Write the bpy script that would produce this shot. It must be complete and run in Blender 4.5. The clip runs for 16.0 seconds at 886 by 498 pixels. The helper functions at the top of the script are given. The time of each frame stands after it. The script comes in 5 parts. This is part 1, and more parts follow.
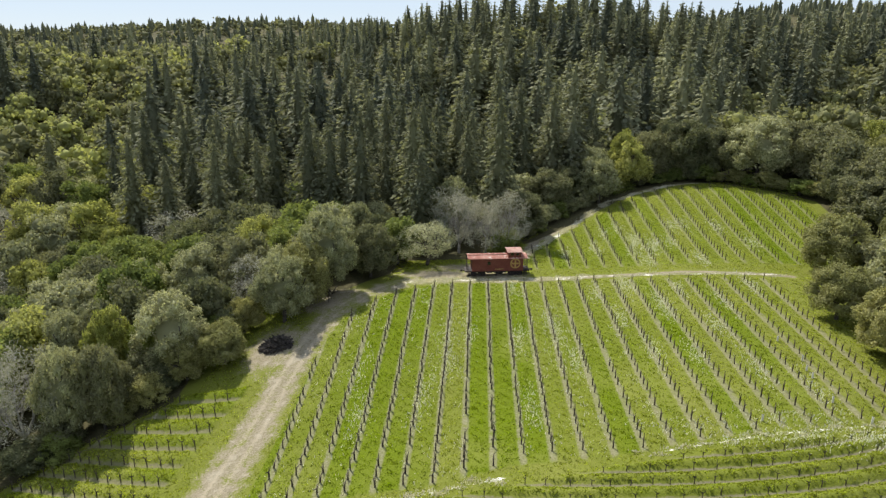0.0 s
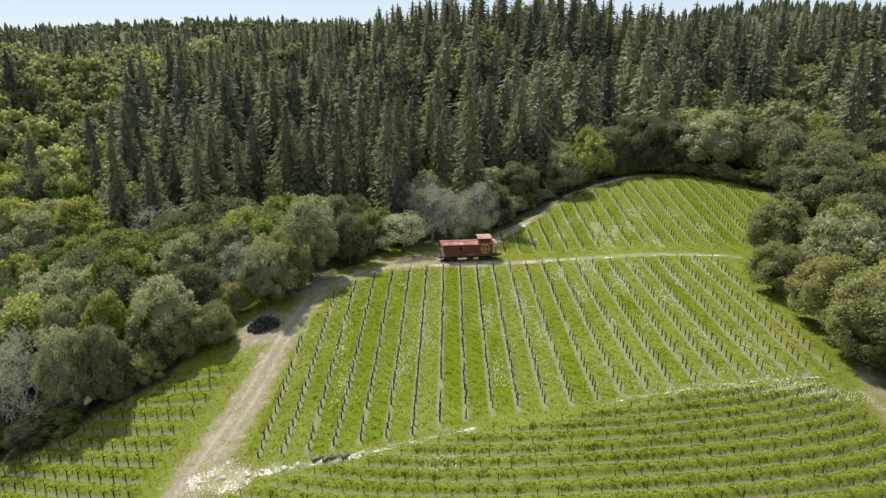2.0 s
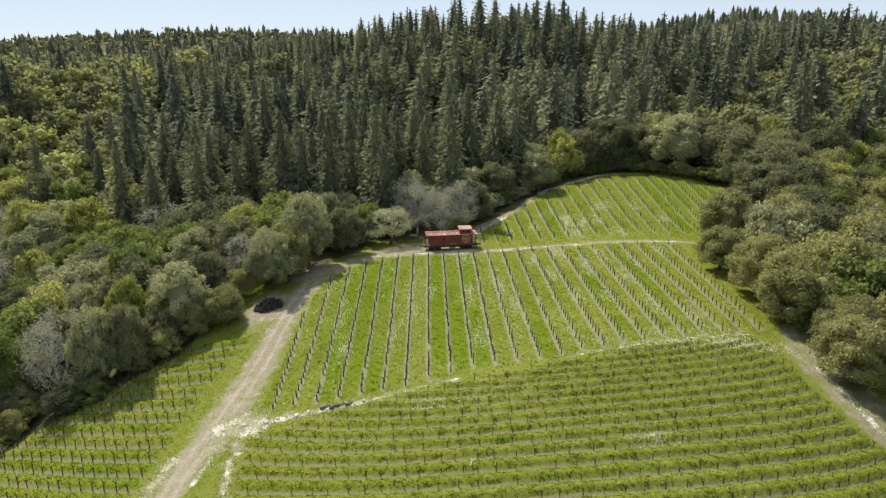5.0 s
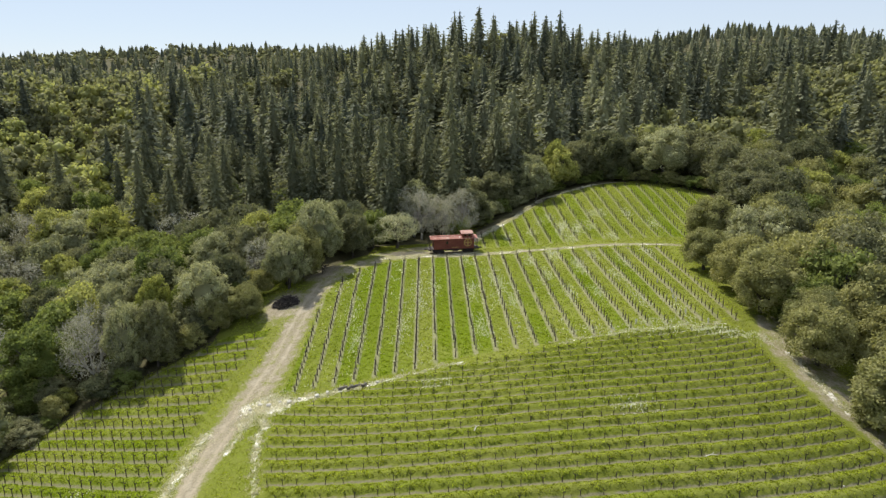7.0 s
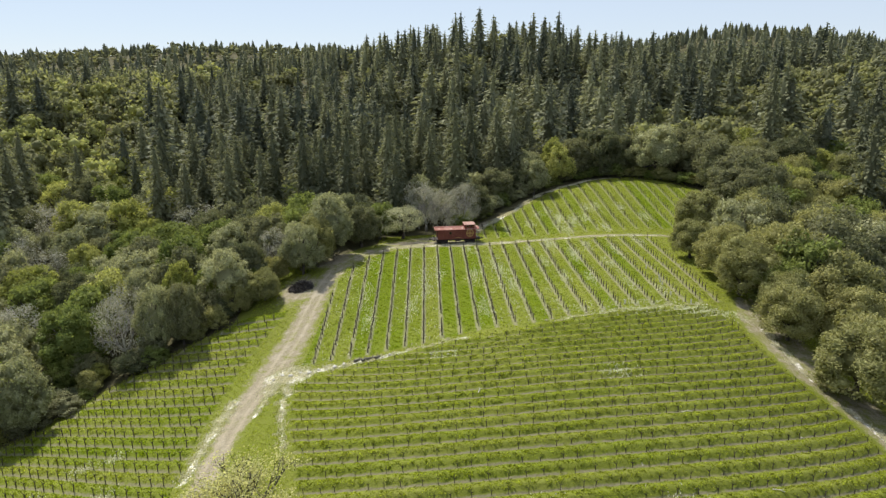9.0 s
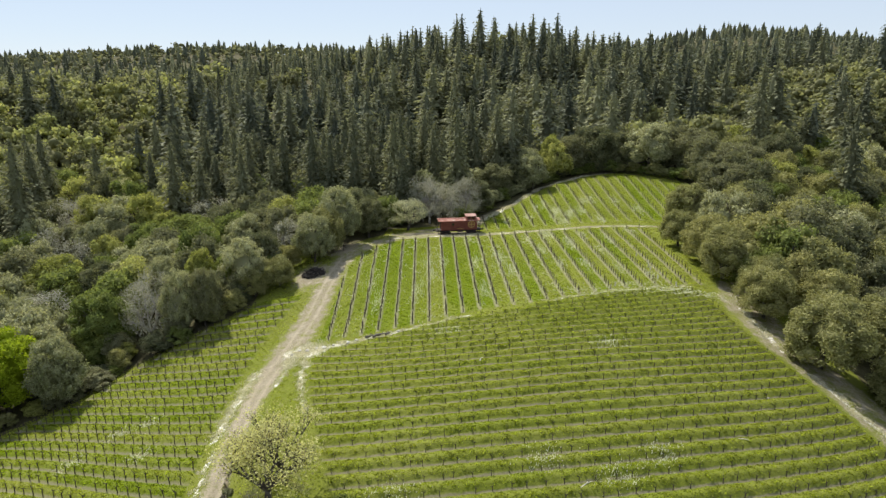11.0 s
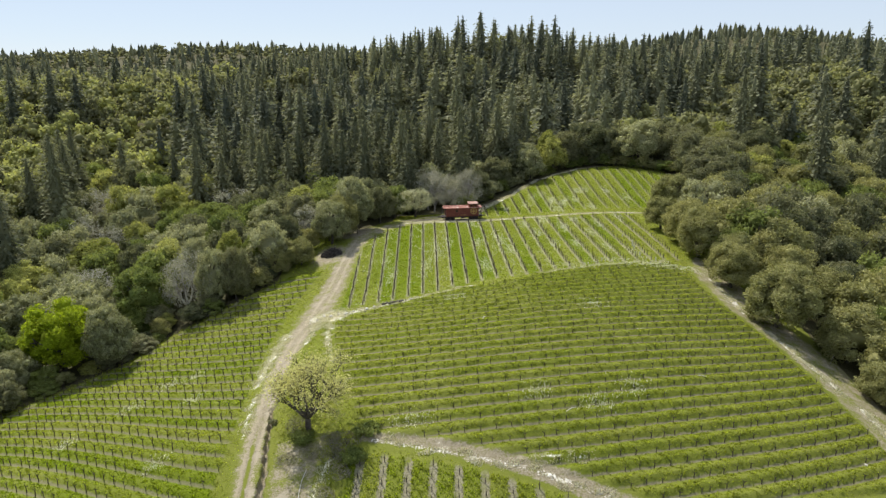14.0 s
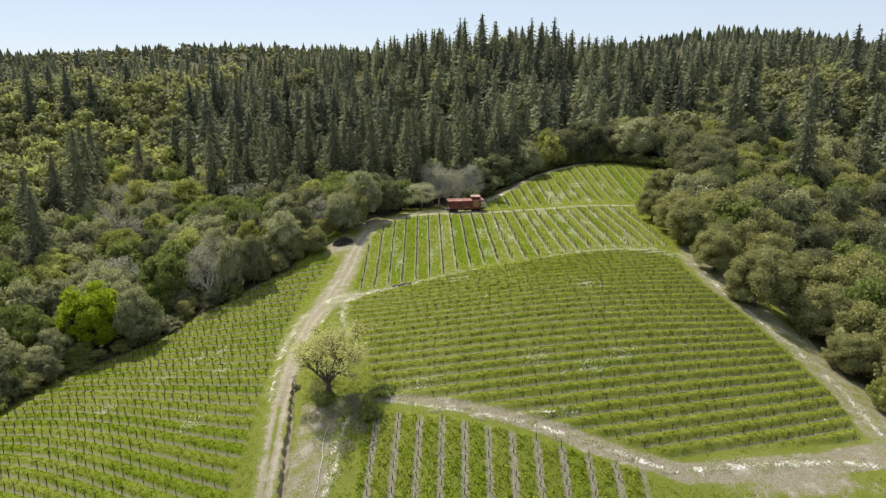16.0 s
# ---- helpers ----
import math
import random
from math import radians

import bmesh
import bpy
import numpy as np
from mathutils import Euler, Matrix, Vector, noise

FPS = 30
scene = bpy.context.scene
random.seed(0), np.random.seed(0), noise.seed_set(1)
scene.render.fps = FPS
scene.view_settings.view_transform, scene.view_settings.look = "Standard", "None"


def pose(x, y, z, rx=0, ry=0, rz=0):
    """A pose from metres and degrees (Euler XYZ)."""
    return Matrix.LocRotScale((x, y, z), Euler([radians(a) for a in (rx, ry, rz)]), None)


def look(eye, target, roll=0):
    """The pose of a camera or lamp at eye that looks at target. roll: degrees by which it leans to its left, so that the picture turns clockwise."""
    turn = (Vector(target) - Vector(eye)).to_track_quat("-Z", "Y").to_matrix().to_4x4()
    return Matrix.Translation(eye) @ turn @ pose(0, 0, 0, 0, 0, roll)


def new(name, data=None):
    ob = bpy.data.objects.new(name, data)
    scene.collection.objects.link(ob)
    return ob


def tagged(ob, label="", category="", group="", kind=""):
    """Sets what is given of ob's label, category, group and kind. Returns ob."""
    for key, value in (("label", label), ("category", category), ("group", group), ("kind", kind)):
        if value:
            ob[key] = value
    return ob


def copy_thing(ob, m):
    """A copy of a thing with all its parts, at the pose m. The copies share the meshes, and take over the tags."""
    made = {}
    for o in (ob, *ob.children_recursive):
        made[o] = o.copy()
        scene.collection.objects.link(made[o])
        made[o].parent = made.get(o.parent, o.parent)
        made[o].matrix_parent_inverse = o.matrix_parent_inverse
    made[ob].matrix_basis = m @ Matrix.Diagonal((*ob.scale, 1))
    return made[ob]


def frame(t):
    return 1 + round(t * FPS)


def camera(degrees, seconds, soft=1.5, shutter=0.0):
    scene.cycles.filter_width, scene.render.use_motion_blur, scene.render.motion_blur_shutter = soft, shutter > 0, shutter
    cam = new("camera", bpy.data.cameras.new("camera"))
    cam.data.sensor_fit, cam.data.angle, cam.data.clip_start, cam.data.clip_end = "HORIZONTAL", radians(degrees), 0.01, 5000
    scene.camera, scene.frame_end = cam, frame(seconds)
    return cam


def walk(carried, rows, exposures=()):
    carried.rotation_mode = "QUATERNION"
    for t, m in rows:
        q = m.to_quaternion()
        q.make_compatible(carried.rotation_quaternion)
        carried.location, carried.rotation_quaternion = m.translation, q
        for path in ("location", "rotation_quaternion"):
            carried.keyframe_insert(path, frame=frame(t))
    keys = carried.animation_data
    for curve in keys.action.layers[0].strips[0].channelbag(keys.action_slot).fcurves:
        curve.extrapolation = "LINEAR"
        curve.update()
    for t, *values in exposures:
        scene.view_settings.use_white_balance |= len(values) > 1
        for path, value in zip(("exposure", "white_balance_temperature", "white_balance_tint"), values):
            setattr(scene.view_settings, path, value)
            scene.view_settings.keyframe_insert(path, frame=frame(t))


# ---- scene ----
cam = camera(66.5, 16.0, soft=1.35)
PATH = [
    (0, (1.685, -111.629, 38.281), (1.5, -109.725, 37.699), 0.2),
    (0.5, (1.859, -113.602, 38.347), (1.693, -111.696, 37.764), 0.2),
    (1, (2.066, -115.625, 38.37), (1.925, -113.717, 37.788), 0.1),
    (1.5, (2.208, -117.661, 38.338), (2.084, -115.752, 37.756), 0.0),
    (2, (2.186, -119.812, 38.437), (2.08, -117.901, 37.854), 0.1),
    (2.5, (2.301, -122.006, 38.421), (2.213, -120.095, 37.839), -0.0),
    (3, (2.381, -124.209, 38.447), (2.31, -122.296, 37.865), -0.2),
    (3.5, (2.348, -126.476, 38.524), (2.296, -124.563, 37.942), -0.1),
    (4, (2.335, -128.483, 38.545), (2.283, -126.57, 37.963), -0.1),
    (6.5, (2.02, -139.915, 38.906), (1.967, -137.984, 38.387), -0.3),
    (7, (1.806, -142.22, 38.932), (1.754, -140.289, 38.413), -0.3),
    (7.5, (1.587, -144.447, 39.024), (1.536, -142.516, 38.505), -0.2),
    (8, (1.374, -146.778, 39.145), (1.324, -144.848, 38.625), -0.2),
    (8.5, (1.128, -149.102, 39.196), (1.079, -147.172, 38.676), -0.2),
    (9, (0.941, -151.465, 39.366), (0.893, -149.535, 38.844), -0.1),
    (11.5, (0.501, -163.081, 39.429), (0.451, -161.151, 38.907), -0.1),
    (12, (0.42, -165.788, 39.403), (0.369, -163.858, 38.883), -0.1),
    (12.5, (0.3, -168.353, 39.501), (0.249, -166.423, 38.979), -0.2),
    (13, (0.04, -170.967, 39.547), (-0.009, -169.037, 39.026), -0.1),
    (13.5, (-0.215, -173.528, 39.527), (-0.264, -171.598, 39.006), -0.1),
    (14, (-0.388, -176.059, 39.576), (-0.436, -174.129, 39.053), -0.1),
    (14.5, (-0.632, -178.605, 39.589), (-0.68, -176.675, 39.067), -0.0),
    (15, (-0.78, -181.164, 39.549), (-0.829, -179.234, 39.026), -0.0),
    (15.5, (-1.038, -183.821, 39.559), (-1.086, -181.891, 39.037), -0.0),
    (16, (-1.133, -186.38, 39.497), (-1.182, -184.449, 38.976), -0.0),
]
walk(cam, [(t, look(eye, target, roll)) for t, eye, target, roll in PATH])

# ---- world, sun, exposure ----
SUN_EL, SUN_AZ = radians(48), radians(-33)   # azimuth from +y towards +x
sun_from = Vector((math.sin(SUN_AZ) * math.cos(SUN_EL), math.cos(SUN_AZ) * math.cos(SUN_EL), math.sin(SUN_EL)))
world = bpy.data.worlds.new("spring_sky")
scene.world = world
world.use_nodes = True
wn = world.node_tree.nodes
sky = wn.new("ShaderNodeTexSky")
sky.sky_type = "NISHITA"
sky.sun_disc = False
sky.sun_elevation, sky.sun_rotation = SUN_EL, SUN_AZ
sky.altitude, sky.air_density, sky.dust_density, sky.ozone_density = 200, 0.75, 0.0, 1.9
wn["Background"].inputs["Strength"].default_value = 0.072
# thin spring haze evens out the sky
haze = wn.new("ShaderNodeMix")
haze.data_type = "RGBA"
haze.inputs[0].default_value = 0.76
haze.inputs[7].default_value = (5.85, 6.6, 7.75, 1.0)
world.node_tree.links.new(sky.outputs["Color"], haze.inputs[6])
world.node_tree.links.new(haze.outputs[2], wn["Background"].inputs["Color"])
sun = new("sun", bpy.data.lights.new("sun", "SUN"))
sun.data.energy, sun.data.angle, sun.data.color = 4.1, radians(0.6), (1.0, 0.95, 0.86)
sun.matrix_world = look(sun_from * 300, (0, 0, 0))
scene.view_settings.exposure = 0.7

# ---- small helpers ----


def smooth(t):
    t = np.clip(t, 0, 1)
    return t * t * (3 - 2 * t)


def mesh_of(name, verts, faces, uniform=None):
    """A mesh from arrays; faces is one array of equal polygons or a list."""
    me = bpy.data.meshes.new(name)
    verts = np.asarray(verts, np.float32)
    if isinstance(faces, np.ndarray):
        k = faces.shape[1]
        me.vertices.add(len(verts))
        me.vertices.foreach_set("co", verts.ravel())
        me.loops.add(faces.size)
        me.loops.foreach_set("vertex_index", faces.astype(np.int32).ravel())
        me.polygons.add(len(faces))
        me.polygons.foreach_set("loop_start", np.arange(0, faces.size, k, dtype=np.int32))
        me.update(calc_edges=True)
    else:
        me.from_pydata(verts.tolist(), [], faces)
    me.validate()
    return me


def smooth_faces(me):
    me.polygons.foreach_set("use_smooth", np.ones(len(me.polygons), bool))
    return me


def part(name, bm, material, parent=None, label="", soft=False):
    """Links a bmesh (or a mesh) as one mesh object under a thing or a part."""
    if isinstance(bm, bmesh.types.BMesh):
        me = bpy.data.meshes.new(name)
        bm.to_mesh(me)
        bm.free()
    else:
        me = bm
    me.materials.append(material)
    if soft:
        smooth_faces(me)
    ob = new(name, me)
    if parent is not None:
        ob.parent = parent
    if label:
        tagged(ob, label)
    return ob


def box(bm, x0, x1, y0, y1, z0, z1, bevel=0.0):
    made = bmesh.ops.create_cube(bm, size=1.0)["verts"]
    for v in made:
        v.co = Vector((x0 + (v.co.x + 0.5) * (x1 - x0), y0 + (v.co.y + 0.5) * (y1 - y0), z0 + (v.co.z + 0.5) * (z1 - z0)))
    if bevel:
        edges = list({e for v in made for e in v.link_edges})
        bmesh.ops.bevel(bm, geom=edges, offset=bevel, segments=2, affect="EDGES", profile=0.6)


def rod(bm, a, b, ra, rb=None, n=8):
    a, b = Vector(a), Vector(b)
    turn = (b - a).to_track_quat("Z", "Y").to_matrix().to_4x4()
    m = Matrix.Translation((a + b) / 2) @ turn
    bmesh.ops.create_cone(bm, cap_ends=True, segments=n, radius1=ra, radius2=ra if rb is None else rb, depth=(b - a).length, matrix=m)


# ---- the lie of the land ----
LAND_STEP, LAND_SOFT = 30.0, 26.0
LAND = np.array([
    [-0.2, -1.34, -3.02, -3.13, -2.7, -2.45, 0.1, 1.9, 0.72, 0.07],
    [-0.83, -2.17, -1.69, -2.54, -3.21, -2.4, -1.53, 0.96, 0.59, 0.06],
    [-2.51, -3.94, 0.67, -1.47, -0.14, 3.94, 0.26, 0.36, 0.05, -0.02],
    [-3.66, -4.3, 2.29, 1.01, 1.08, 4.53, 0.56, 0.39, -0.23, 0.0],
    [-3.89, -2.7, 2.83, 4.96, 0.52, 1.15, 0.66, 2.74, 1.68, 0.95],
    [-2.04, 1.04, 2.32, 3.14, 4.7, 3.65, 3.02, 5.07, 3.83, 2.03],
    [-0.52, -0.12, -2.26, -3.01, 0.94, 1.07, 0.99, 3.29, 2.75, 1.15],
    [-0.11, -0.43, -1.2, -1.34, -0.27, 0.65, 3.67, 7.24, 3.85, 0.61],
])


def land(x, y):
    """Height of the ground: soft swells of the vineyard knoll, and the wooded hills behind it."""
    x, y = np.asarray(x, float), np.asarray(y, float)

    def hill(a, cx, cy, sx, sy):
        return a * np.exp(-((x - cx) / sx) ** 2 - ((y - cy) / sy) ** 2)

    z = (-8 + hill(28, 27, 232, 78, 75) + hill(17, -75, 320, 80, 80) + hill(9, 230, 250, 90, 110) + hill(6, -230, 230, 120, 110)
         + 24 * smooth((y - 60) / 220) + hill(48, 420, 850, 220, 260) + 20 * smooth((y - 500) / 500)
         + hill(26, -380, 1000, 330, 200) + hill(5, -850, 1050, 330, 330)
         + hill(17, -185, 145, 70, 55) + hill(17, 195, 150, 70, 75))
    for i in range(LAND.shape[0]):
        for j in range(LAND.shape[1]):
            cx, cy = -105 + LAND_STEP * i, -165 + LAND_STEP * j
            z = z + LAND[i, j] * np.exp(-((x - cx) ** 2 + (y - cy) ** 2) / (2 * LAND_SOFT ** 2))
    return z


def land1(x, y):
    return float(land(np.array([x]), np.array([y]))[0])


# ---- the plan of the vineyard ----
def line(v, *pts):
    p = np.array(pts)
    return np.interp(v, p[:, 0], p[:, 1])


def main_low(x):
    return line(x, (-21, -59.5), (-15, -60.5), (-5, -60), (3, -58), (12, -57.5), (21, -55), (35, -50.3), (45, -48))


def main_high(x):
    return line(x, (-23.5, -25), (-20.7, -20), (-15.4, -13.5), (-9.7, -9.2), (-6, -8.4), (5, -7.1), (16, -5.8), (47, -6.9))


def upper_far(x):
    return line(x, (6, 16), (12, 22.5), (20.8, 32.3), (27, 38.5), (31, 44), (37, 47), (45, 47.5), (51, 44), (57, 39), (66, 30))


def south_high(x):
    return line(x, (-24, -65.5), (-9, -63), (3, -61.2), (15, -58.8), (29, -54.6), (41, -51.8), (45, -51.0))


def south_low(x):
    return line(x, (-16, -99), (-10, -101), (2, -105), (14.6, -111), (24, -115.2), (30, -114.3), (41, -112.5), (50, -110.5))


def south_left(y):
    return line(y, (-101, -11), (-97, -13.5), (-90, -16), (-75, -20.5), (-65, -22))


def south_right(y):
    return line(y, (-115, 46), (-110, 48.5), (-103, 50), (-91, 48), (-82, 45.8), (-71, 42.3), (-55, 40.5))


def west_right(y):
    return line(y, (-125, -29.5), (-115, -29.6), (-100, -30.3), (-86, -31.5), (-70, -33), (-57, -33), (-47, -31.5), (-39, -29.5))


def west_left(y):
    return line(y, (-125, -95), (-115, -90), (-88, -77.5), (-74, -75.5), (-66, -68.5), (-60, -62), (-52, -57), (-44, -47), (-39, -38))


ROAD = [(-23.0, -175, 0.9), (-24.2, -128, 0.9), (-25.1, -114.5, 0.95), (-25.7, -109, 1.05), (-27.0, -98, 1.2), (-28.3, -81, 1.35), (-28.3, -70, 1.7), (-26.9, -60, 2.4), (-25.6, -48, 1.9),
        (-25.3, -38, 1.6), (-24.8, -30, 1.5), (-23.8, -22, 1.7), (-20.5, -15, 1.8), (-15, -8, 2.0), (-8, -5.6, 2.0), (0, -5.8, 1.4), (7, -5.4, 1.2)]
EAST_ROAD = [(47, -46, 0.9), (44.2, -56, 1.2), (45, -70, 1.5), (47.5, -77.5, 1.5), (50.3, -86, 1.9), (52, -93, 2.3), (53.2, -100, 2.7), (53, -110, 3.0), (52, -124, 3)]
EAST_BANK = [(x + 2.6 + w, y, 2.2) for x, y, w in EAST_ROAD]
HEAD_PATH = [(5, -5.6, 0.9), (16, -4.3, 0.8), (31, -3.3, 0.55), (47, -5.4, 0.6)]
LOW_PATH = [(-12, -101.2, 0.7), (-5, -103.2, 0.8), (2, -106.2, 1.0), (9, -109.2, 1.1), (14.6, -112.6, 1.2), (20, -115.2, 1.2), (25, -117.4, 1.3), (32, -117.2, 1.6), (42, -115.7, 1.7), (50, -113, 2.0)]
TRACK_EDGE = [(5.0, 9, 1.0), (7.5, 21, 1.2), (13.5, 29, 1.3), (20.5, 37.5, 1.4), (25.5, 44, 1.4), (32, 48.5, 1.0), (39, 50, 1.0), (47, 51, 0.8)]


def near_line(x, y, pts):
    """Distance to a polyline, less its half width there."""
    best = np.full(np.shape(x), 1e9)
    for (ax, ay, aw), (bx, by, bw) in zip(pts, pts[1:]):
        dx, dy = bx - ax, by - ay
        t = np.clip(((x - ax) * dx + (y - ay) * dy) / (dx * dx + dy * dy), 0, 1)
        best = np.minimum(best, np.hypot(x - ax - t * dx, y - ay - t * dy) - (aw + t * (bw - aw)))
    return best


def inside(*gaps, soft=0.5):
    """1 where all gaps are positive, sinking to 0 over the soft distance."""
    m = gaps[0]
    for g in gaps[1:]:
        m = np.minimum(m, g)
    return np.clip(m / soft + 0.5, 0, 1)


def row_lean(x):
    return -0.062 + 0.00086 * (x + 21)


def long_rows(x, y):
    """Row count, from west to east, of the blocks whose rows run up the slope."""
    x0 = x - np.clip(row_lean(x), -0.062, 0.0) * (y + 59)
    return (x0 + 20.7) / 2.74


def cross_rows(x, y):
    """Row count of the contour rows on the south slope, which bow round the knoll."""
    u, v = (x - 10) / 30, (y + 90) / 30
    v = np.clip(v, -1.2, 1.2)
    h = y + 0.28 * u - 4.56 * u ** 2 - 1.39 * u ** 3 + 2.07 * v * u - 3.46 * v * u ** 2
    return (-56.0 - h) / 1.95


def west_rows(x, y):
    """Row count of the contour rows west of the road, which bow over the spur."""
    u, v = np.clip((x + 50) / 30, -1.6, 0.8), np.clip((y + 90) / 30, -1.0, 2.0)
    h = y + 14.05 * u + 0.9 * u ** 2 - 4.59 * u ** 3 - 0.43 * v * u - 1.02 * v * u ** 2 - 1.6 * np.clip(v, 0, 2) ** 2 * u
    return (-24.0 - h) / 2.5


def hashed(k):
    f = np.sin(np.floor(k) * 12.9898 + 4.1) * 43758.5453
    return f - np.floor(f)


def strip_shade(x, y):
    """Tone of the grass, 0 to 1: it changes from strip to strip and drifts along each."""
    m, u, s, w, lo = blocks(x, y)
    k = np.where(np.maximum(m, u) > 0.5, long_rows(x, y), np.where(s > 0.5, cross_rows(x, y) + 60, np.where(w > 0.5, west_rows(x, y) + 130, np.where(lo > 0.5, (x + 12.1) / 2.95 + 200, 0))))
    lone = np.maximum.reduce([m, u, s, w, lo]) < 0.5
    drift = 0.5 + 0.25 * np.sin(0.21 * x + 0.13 * y + 9 * hashed(k)) + 0.25 * np.sin(0.11 * y - 0.17 * x + 5 * hashed(k + 7))
    tone = np.clip(0.5 + (1.25 + 0.75 * m) * (0.68 * hashed(k) + 0.32 * drift - 0.5), 0, 1)
    tone = np.where(lone, 0.25 * drift, tone)
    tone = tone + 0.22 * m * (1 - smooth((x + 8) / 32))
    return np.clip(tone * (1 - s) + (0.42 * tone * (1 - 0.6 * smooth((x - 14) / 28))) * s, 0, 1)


DITCH = [(-26.4, -91.5, 0.1), (-25.6, -96, 0.15), (-24.9, -100.3, 0.2), (-24.1, -103.8, 0.3), (-23.9, -107, 0.35), (-23.3, -111, 0.3), (-22.7, -116, 0.3), (-22.4, -128, 0.3)]

# pale stony or weedy strips: from, to, half width
PALE = [(-25.2, -61.6, -22.6, -62.8, 1.5), (-26.0, -64.0, -25.2, -66.5, 0.7), (-26.2, -61.3, -22.0, -62.4, 1.0), (-22.0, -62.3, -9, -61.9, 0.42), (-9, -61.9, 2, -59.8, 0.2), (-30.6, -66, -31.1, -76, 0.55), (-31.0, -76, -30.8, -84, 0.45),
        (-30.2, -86, -29.0, -97, 0.2), (-25.3, -64, -25.9, -72, 0.25), (-23.6, -65, -22.2, -68, 0.35), (-22.8, -69, -21.6, -75, 0.3), (-21.4, -75, -19.6, -82, 0.2), (-5, -6.2, 14, -4.8, 0.55), (14, -3.9, 46, -5.0, 0.22),
        (14, -57.6, 23, -55.0, 0.1), (23, -55.0, 40, -50.2, 0.12), (45.4, -58, 45.8, -72, 0.3), (47.5, -77, 51.5, -92, 0.35), (52.5, -95, 52.5, -108, 0.4), (-11, -101.8, 8, -109, 0.22),
        (8, -109, 24, -117.3, 0.22), (26, -117, 48, -115, 0.35), (-16.2, -104, -17.4, -110, 0.25), (-16.6, -110, -17.6, -118, 0.35), (8, -107.6, 15, -108.4, 0.12), (5, 12, 24, 42, 0.5), (24, 42, 40, 50, 0.4), (-14, -8, -6, -6.0, 0.6)]


def paleness(x, y):
    best = np.zeros(np.shape(x))
    for ax, ay, bx, by, w in PALE:
        best = np.maximum(best, np.clip((0.54 + 0.2 * (w > 0.95)) * (1.25 - near_line(x, y, [(ax, ay, 0), (bx, by, 0)]) / (w * 2.0)), 0, 0.54 + 0.2 * (w > 0.95)))
    return best


def blocks(x, y):
    """Cover of the five vine blocks at each place."""
    road = near_line(x, y, ROAD)
    m = inside(y - main_low(x), main_high(x) - y, x + 22.3, 44 - x, road - 0.8)
    u = inside(y - 0.6, upper_far(x) - y, x - 5.8, 63 - x)
    s = inside(south_high(x) - y, y - south_low(x), x - south_left(y), south_right(y) - x)
    w = inside(west_right(y) - x, x - west_left(y), -38.5 - y, y + 150)
    lo = inside(south_low(x) - 3.2 - y, x + 13.6, 20.5 - x, y + 150)
    return m, u, s, w, lo


def bare_earth(x, y):
    """Clearings and banks where the earth shows through the grass."""
    def spot(a, cx, cy, rx, ry):
        return a * np.exp(-((x - cx) / rx) ** 2 - ((y - cy) / ry) ** 2)

    e = np.maximum.reduce([spot(0.80, -29.5, -30, 5.0, 8), spot(0.78, -3, -3, 11, 3.2), spot(0.75, 37, -118.5, 11, 3.2), spot(0.74, -10, -3.0, 9, 5.0), spot(0.7, -5, 2.5, 10, 4.0), spot(0.72, -25, -15, 7, 10),
                           0.56 * inside(x + 24, -16.5 - x, -99 - y, y + 135, soft=3.0)])
    edge = x - west_left(y)
    return np.maximum(e, 0.46 * np.clip(1 - np.abs(edge - 1.0) / 3.5, 0, 1) * (y < -40) * (y > -96))


def mound(f, rise0, rise1, fall0, fall1):
    f = f - np.floor(f)
    return smooth((f - rise0) / (rise1 - rise0)) * (1 - smooth((f - fall0) / (fall1 - fall0)))


def relief(x, y):
    """Height of the grass strips above the worked soil of the rows."""
    m, u, s, w, lo = blocks(x, y)
    h = 0.40 * s * mound(cross_rows(x, y), 0.06, 0.56, 0.72, 0.93) + 0.32 * w * mound(west_rows(x, y), 0.12, 0.55, 0.78, 0.93)
    h = h + 0.07 * np.maximum(m, u) * mound(long_rows(x, y), 0.14, 0.3, 0.7, 0.86)
    return h + 0.20 * lo * mound((x + 12.1) / 2.95, 0.17, 0.3, 0.7, 0.83)


# ---- materials ----
def tree_of(name, rough=0.9, spec=0.2):
    mat = bpy.data.materials.new(name)
    mat.use_nodes = True
    bsdf = mat.node_tree.nodes["Principled BSDF"]
    bsdf.inputs["Roughness"].default_value = rough
    bsdf.inputs["Specular IOR Level"].default_value = spec
    return mat, mat.node_tree, bsdf


def noise_node(nt, scale, detail=4.0, rough=0.55, vector=None):
    n = nt.nodes.new("ShaderNodeTexNoise")
    n.inputs["Scale"].default_value, n.inputs["Detail"].default_value, n.inputs["Roughness"].default_value = scale, detail, rough
    if vector is not None:
        nt.links.new(vector, n.inputs["Vector"])
    return n.outputs["Fac"]


def mix(nt, fac, a, b, mode="MIX"):
    n = nt.nodes.new("ShaderNodeMix")
    n.data_type, n.blend_type = "RGBA", mode
    for sock, v in ((n.inputs[0], fac), (n.inputs[6], a), (n.inputs[7], b)):
        if isinstance(v, bpy.types.NodeSocket):
            nt.links.new(v, sock)
        elif isinstance(v, tuple):
            sock.default_value = (*v, 1.0)
        else:
            sock.default_value = v
    return n.outputs[2]


